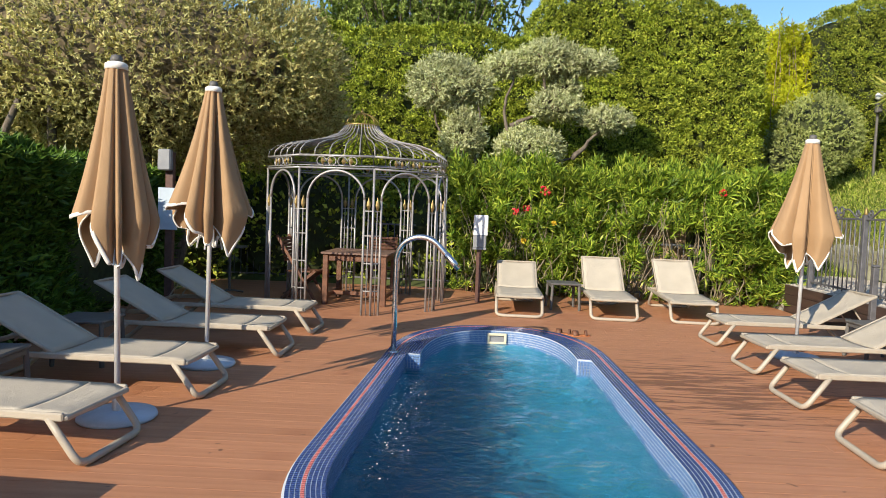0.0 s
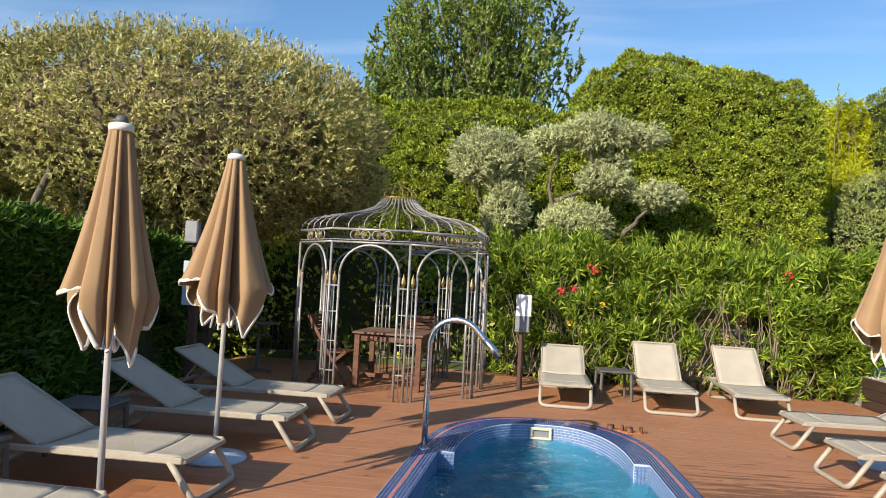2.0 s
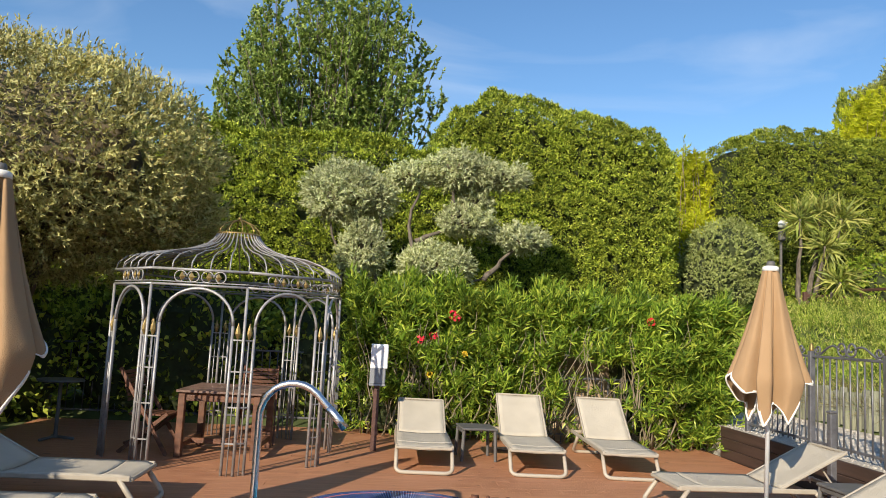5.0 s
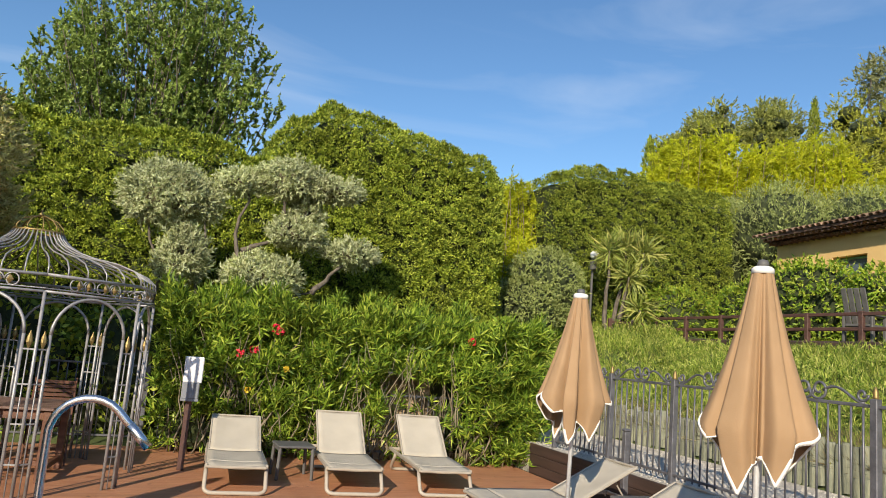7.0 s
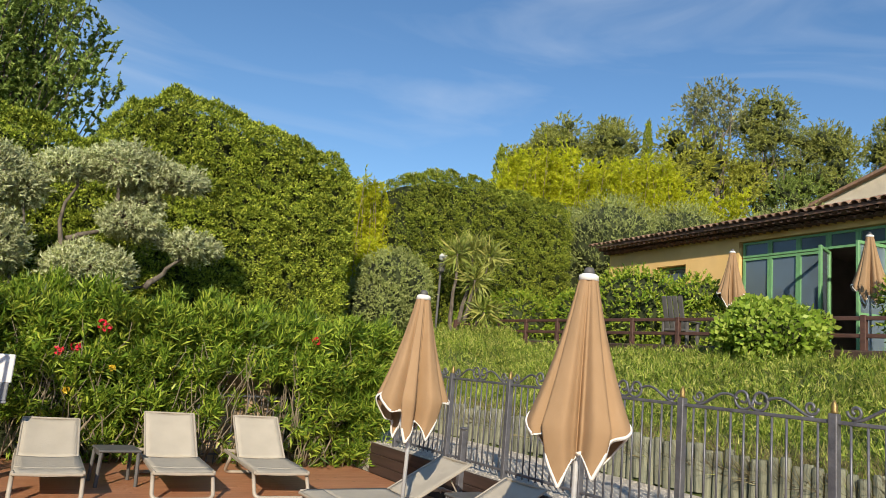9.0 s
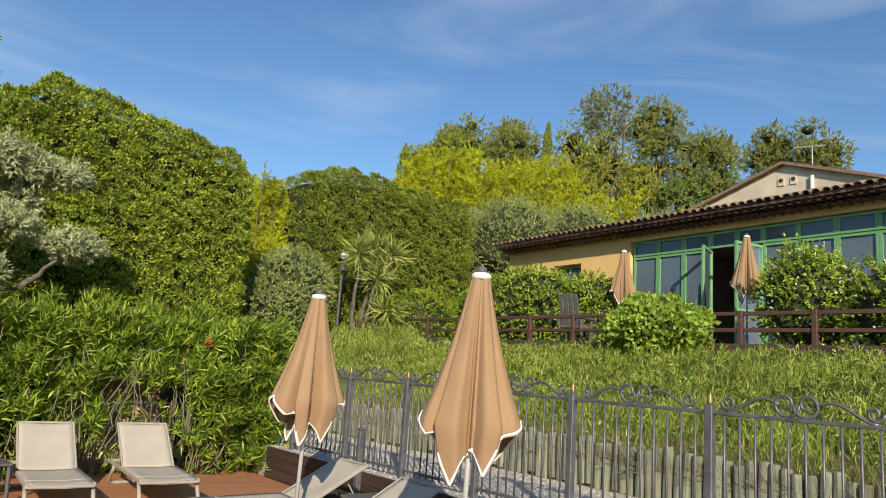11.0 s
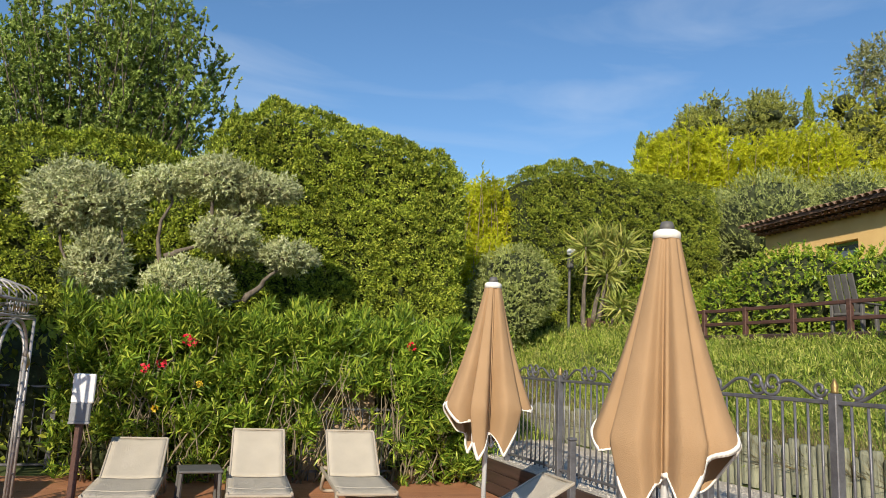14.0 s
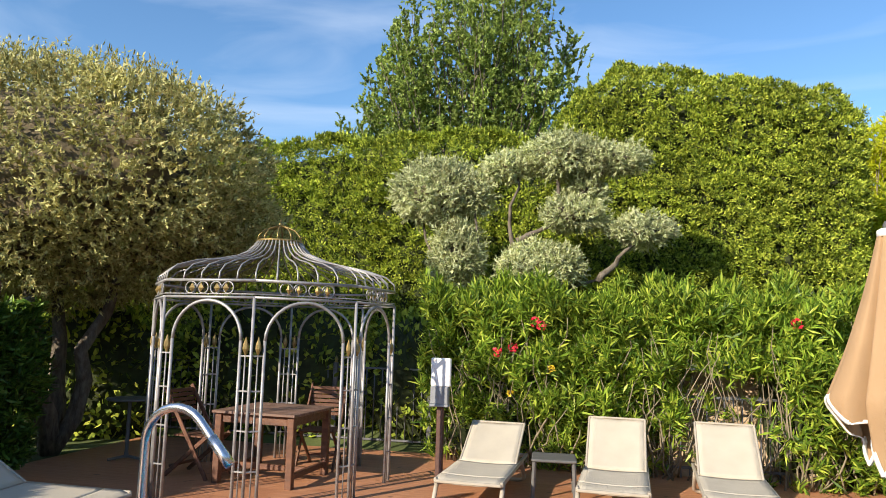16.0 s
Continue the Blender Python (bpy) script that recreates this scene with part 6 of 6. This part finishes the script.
# ---- parasols ----
def parasol(m, face=0.0, wide=1.0, high=2.35, label="closed tan canvas parasol with white edging on a pole"):
    """A closed square parasol: the canvas hangs in folds with four shoulders and hanging corners."""
    o = thing("parasol", label, "parasol", "parasols round the pool", at=m)
    part("base_plate", Build().lathe([(0.24, 0.0), (0.25, 0.012), (0.24, 0.035), (0.09, 0.05), (0.05, 0.055)], 32), M_DISC, o, "pale blue round base plate", True)
    part("socket", Build().lathe([(0.035, 0.05), (0.035, 0.13), (0.028, 0.14)], 14), M_POLE, o)
    part("pole", Build().lathe([(0.019, 0.05), (0.019, high - 0.05)], 14), M_POLE, o, "white metal pole", True)
    seg, rows = 176, 26
    vs, hem = [], []
    top = high - 0.06
    pr = random.Random(int(face * 10))
    face = radians(face)
    creases = [(6.2832 * (k + pr.uniform(-0.3, 0.3)) / 9, pr.uniform(0.05, 0.12), pr.uniform(0.14, 0.4)) for k in range(9)]
    drops = [pr.uniform(-0.05, 0.05) for k in range(4)]
    for i in range(rows + 1):
        f = i / rows
        for k in range(seg):
            th = 6.2832 * k / seg
            ph = (th - face) % 6.2832
            side = abs(math.sin(ph))
            ang = math.asin(min(1.0, side))
            if ang < 0.62:
                bot = 0.95 + 0.17 * (1 - ang / 0.62) ** 1.2
            else:
                bot = 0.95 + 0.37 * (1 - (1 - (ang - 0.62) / 0.951) ** 1.6)
            bot = (bot + drops[int(ph / 1.5708) % 4] * math.sin(2 * ph) ** 2) * high / 2.35
            for g_, w_, d_ in creases:
                x_ = ((th - g_ + math.pi) % 6.2832 - math.pi) / (1.6 * w_)
                bot += 0.28 * d_ * math.exp(-x_ * x_)
            z = top + (bot - top) * f
            zz = (top - z) / (top - 1.0)
            r_out = 0.062 + wide * (0.26 * min(zz, 0.76) - 0.3 * max(0.0, zz - 0.76))
            fold = 1 - 0.66 * min(1.0, 0.35 + zz) * math.exp(-(ang / 0.2) ** 2)
            for g_, w_, d_ in creases:
                x_ = ((th - g_ + math.pi) % 6.2832 - math.pi) / w_
                fold -= d_ * min(1.0, 0.45 + 0.8 * zz) * math.exp(-x_ * x_)
            sq = 1 + 0.5 * side ** 3 * min(1, zz * 1.25) ** 1.4
            r = max(0.03, r_out * fold * sq)
            a2 = th
            vs.append((r * math.cos(a2), r * math.sin(a2), z))
    fs = [(i * seg + k, i * seg + (k + 1) % seg, (i + 1) * seg + (k + 1) % seg, (i + 1) * seg + k) for i in range(rows) for k in range(seg)]
    inner_ = [(x * 0.97, y * 0.97, z) for x, y, z in vs]
    cb = Build().add(vs, fs).add(inner_, [f[::-1] for f in fs])
    can = part("canopy", cb, M_CLOTH, o, "tan canvas hanging in folds", True)
    hb = Build()
    last = vs[-seg:]
    up = vs[-3 * seg:-2 * seg]
    prev = None
    ring = []
    for k in range(seg):
        a, b = Vector(last[k]), Vector(up[k])
        run = Vector(last[(k + 1) % seg]) - Vector(last[k - 1])
        d = run.cross(Vector((a.x, a.y, 0)).normalized()).normalized() * 0.024
        d = d if d.dot(b - a) > 0 else -d
        rad = Vector((a.x, a.y, 0)).normalized() * 0.004
        ring.append((a + rad - d * 0.25, a + rad + d * 0.75, a - rad * 2 + d * 0.75, a - rad * 2 - d * 0.25))
    for k in range(seg):
        p, q = ring[k], ring[(k + 1) % seg]
        hb.add(list(p) + list(q), [(0, 4, 5, 1), (1, 5, 6, 2), (2, 6, 7, 3), (3, 7, 4, 0)])
    part("edging", hb, M_WHITE, can, "white sewn edging", True)
    part("cap", Build().lathe([(0.07, top - 0.035), (0.068, top), (0.05, top + 0.012), (0.02, top + 0.015)], 24), M_WHITE, o, "white cap", True)
    part("knob", Build().lathe([(0.035, top + 0.012), (0.038, top + 0.03), (0.028, top + 0.055), (0.006, top + 0.06)], 14), M_GREY, o, "dark top knob", True)
    for k in range(4):
        th = face + 0.62 + k * 1.5708 + (0.33 if k % 2 else 0.0)
        part("rib", Build().tube([(0.03 * math.cos(th), 0.03 * math.sin(th), 1.5), (0.13 * math.cos(th), 0.13 * math.sin(th), 1.02)], 0.008, 6), M_POLE, o)
    return o


parasol(pose(-1.98, 4.58, 0, 0.5, -0.5), -38, 0.66)
parasol(pose(-1.95, 6.15, 0, 0, 0.5), -52, 0.98, 2.46)
parasol(pose(3.83, 7.55, 0, 0.5, 0.5), -97, 0.94)
parasol(pose(3.79, 5.26, 0, 0.5, 0.5), -136, 0.93, 2.41)
parasol(pose(14.33, 11.73, TZ), -140, 0.8)
parasol(pose(14.1, 8.6, TZ), -150, 0.8)

# ---- boulders added as the beige bank seen through the hedge, their colour raised ----
ro = thing("rockery", "beige boulders in the hedge's shade, coloured bright to look sunlit", "rock")
rr_ = random.Random(5)
for k in range(22):
    x_, z_ = 2.3 + (k % 11) * 0.36 + rr_.uniform(-0.1, 0.1), 0.45 + 0.5 * (k // 11)
    s_ = rr_.uniform(0.24, 0.34)
    part("boulder", blob_core(Build(), (x_, 14.2 + 0.35 * (k // 11), z_), (s_, s_ * 0.8, s_ * 0.85), 10), M_ROCK, ro, smooth=False)

# ---- small fixtures ----
sp = thing("pool_spout", "polished steel swan-neck water spout at the pool edge", "pool spout", at=pose(-0.37, 6.86, 0.0))
pts = [(0, 0, 0.02), (0, 0, 0.5), (0, 0, 0.95)]
for q in range(1, 11):
    an_ = math.pi * q / 13.5
    pts.append((0.235 - 0.235 * math.cos(an_), -0.01 * q, 0.93 + 0.235 * math.sin(an_)))
ex, ez = pts[-1][0], pts[-1][2]
pts += [(ex + 0.08, -0.11, ez - 0.085), (ex + 0.16, -0.12, ez - 0.17)]
part("pipe", Build().tube(pts, 0.026, 14), M_STEEL, sp, smooth=True)
part("nozzle", Build().tube([pts[-2], pts[-1], (pts[-1][0] + 0.05, -0.125, pts[-1][2] - 0.053)], 0.031, 14), M_STEEL, sp, smooth=True)
part("flange", Build().lathe([(0.05, 0.028), (0.05, 0.038), (0.028, 0.05)], 18), M_STEEL, sp, smooth=True)

db = thing("dispenser_post", "brown post carrying a white notice and a grey dispenser", "post", at=pose(0.555, 10.95, 0))
part("post", Build().box((0, 0, 0.5), (0.075, 0.075, 1.0), 0.006), M_RAILW, db)
part("dispenser", Build().box((0, -0.06, 0.94), (0.2, 0.1, 0.2), 0.012).box((0, -0.06, 0.83), (0.21, 0.11, 0.03), 0.006), M_MGREY, db, "grey plastic dispenser box")
part("notice", Build().box((0.01, -0.07, 1.19), (0.22, 0.07, 0.31), 0.01), M_PAPER, db, "white box front")

sg_ = thing("sign_post", "dark post with a grey switch box and notice board", "post", at=pose(-3.38, 8.8, 0))
part("post", Build().box((0, 0.03, 1.0), (0.1, 0.08, 2.0), 0.008), M_RAILW, sg_)
part("switch_box", Build().box((-0.03, -0.06, 1.9), (0.16, 0.1, 0.26), 0.015), M_MGREY, sg_, "pale grey switch box")
part("notice_board", Build().box((0.0, -0.04, 1.3), (0.24, 0.02, 0.52), 0.005), M_DISC, sg_, "faded grey-blue notice board")

def sandal(m):
    """A flat sandal: a waisted sole, a wide toe strap and a heel strap."""
    o = thing("sandal", "brown leather sandal lying on the deck by the pool", "shoe", "pair of sandals", at=m)
    n = 24
    ring = []
    for k in range(n):
        th = 6.2832 * k / n
        y = 0.13 * math.sin(th)
        wide = 0.042 + 0.09 * y - 0.008 * math.exp(-((y + 0.02) / 0.04) ** 2)
        ring.append((wide * math.cos(th), y))
    vs = [(x, y, z) for z in (0.0, 0.018) for x, y in ring]
    fs = [(k, (k + 1) % n, n + (k + 1) % n, n + k) for k in range(n)] + [tuple(range(n, 2 * n)), tuple(range(n))[::-1]]
    part("sole", Build().add(vs, fs), M_DEBRIS, o, "pale tan sole")
    for name, y0, y1, h, w in (("toe_strap", 0.02, 0.085, 0.055, 0.047), ("heel_strap", -0.085, -0.06, 0.06, 0.036)):
        vs, m_ = [], 10
        for y in (y0, y1):
            for k in range(m_ + 1):
                an = math.pi * k / m_
                vs.append((w * math.cos(an), y, 0.012 + h * math.sin(an)))
            for k in range(m_ + 1):
                an = math.pi * k / m_
                vs.append(((w - 0.004) * math.cos(an), y, 0.012 + (h - 0.004) * math.sin(an)))
        c = m_ + 1
        fs = []
        for k in range(m_):
            fs += [(k, k + 1, 2 * c + k + 1, 2 * c + k), (c + k + 1, c + k, 3 * c + k, 3 * c + k + 1), (k + 1, k, c + k, c + k + 1), (2 * c + k, 2 * c + k + 1, 3 * c + k + 1, 3 * c + k)]
        part(name, Build().add(vs, fs), M_TEAK, o, "dark leather strap", True)
    return o


sandal(pose(1.51, 8.41, 0.0005, 0, 0, 70))
sandal(pose(1.69, 8.34, 0.0005, 0, 0, 96))

# ---- deck boards ----
deck = thing("deck", "warm red-brown timber pool deck", "deck", kind="structure")
PITCH, GAP = 0.145, 0.002
rd = random.Random(11)


def board(xa0, xa1, xb0, xb1, y0, y1):
    """One board: its left end runs from xa0 to xa1 and its right end from xb0 to xb1 between its two long edges."""
    if max(xb0 - xa0, xb1 - xa1) < 0.05:
        return
    z, e = 0.0, 0.0002
    base = [(xa0, y0), (xb0, y0), (xb1, y1), (xa1, y1)]
    cx, cy = sum(p[0] for p in base) / 4, (y0 + y1) / 2
    v = [(x, y, z - 0.028) for x, y in base] + [(x, y, z - e) for x, y in base] + [(x, y + (0.0002 if y < cy else -0.0002), z) for x, y in base]
    v = [(x - cx, y - cy, q) for x, y, q in v]
    f = [(8, 9, 10, 11), (4, 5, 9, 8), (5, 6, 10, 9), (6, 7, 11, 10), (7, 4, 8, 11), (0, 1, 5, 4), (1, 2, 6, 5), (2, 3, 7, 6), (3, 0, 4, 7)]
    o = part("board", Build().add(v, f), M_DECK, deck)
    o.location = (cx, cy, rd.uniform(-0.0002, 0.0002))


y = -2.0
while y < 13.1:
    y0, y1 = y, y + PITCH - GAP
    sides = [pool_side(v) for v in (y0, y1)]
    xl, xr = -4.15, 5.44
    if any(sides):
        tip = 2.55 if y < 4 else 8.68
        if sides[0] is None:
            board(xl, xl, xr, xr, y0, tip + 0.012)
            y0, sides[0] = tip + 0.013, pool_side(tip + 0.013)
        elif sides[1] is None:
            board(xl, xl, xr, xr, tip - 0.012, y1)
            y1, sides[1] = tip - 0.013, pool_side(tip - 0.013)
        c = (sides[0] or sides[1])[0]
        a0, a1 = [(s[0], s[1] - 0.04) if s else (c, 0.0) for s in sides]
        a0 = (a0[0], max(0.0, a0[1]))
        a1 = (a1[0], max(0.0, a1[1]))
        cut = rd.uniform(-3.4, -1.5)
        board(xl, xl, cut, cut, y0, y1)
        board(cut + 0.003, cut + 0.003, a0[0] - a0[1], a1[0] - a1[1], y0, y1)
        cut = rd.uniform(2.6, 4.6)
        board(a0[0] + a0[1], a1[0] + a1[1], cut, cut, y0, y1)
        board(cut + 0.003, cut + 0.003, xr, xr, y0, y1)
    else:
        c1, c2 = rd.uniform(-2.2, -0.2), rd.uniform(1.6, 3.6)
        for a, b in ((xl, c1), (c1 + 0.003, c2), (c2 + 0.003, xr)):
            board(a, a, b, b, y0, y1)
    y += PITCH
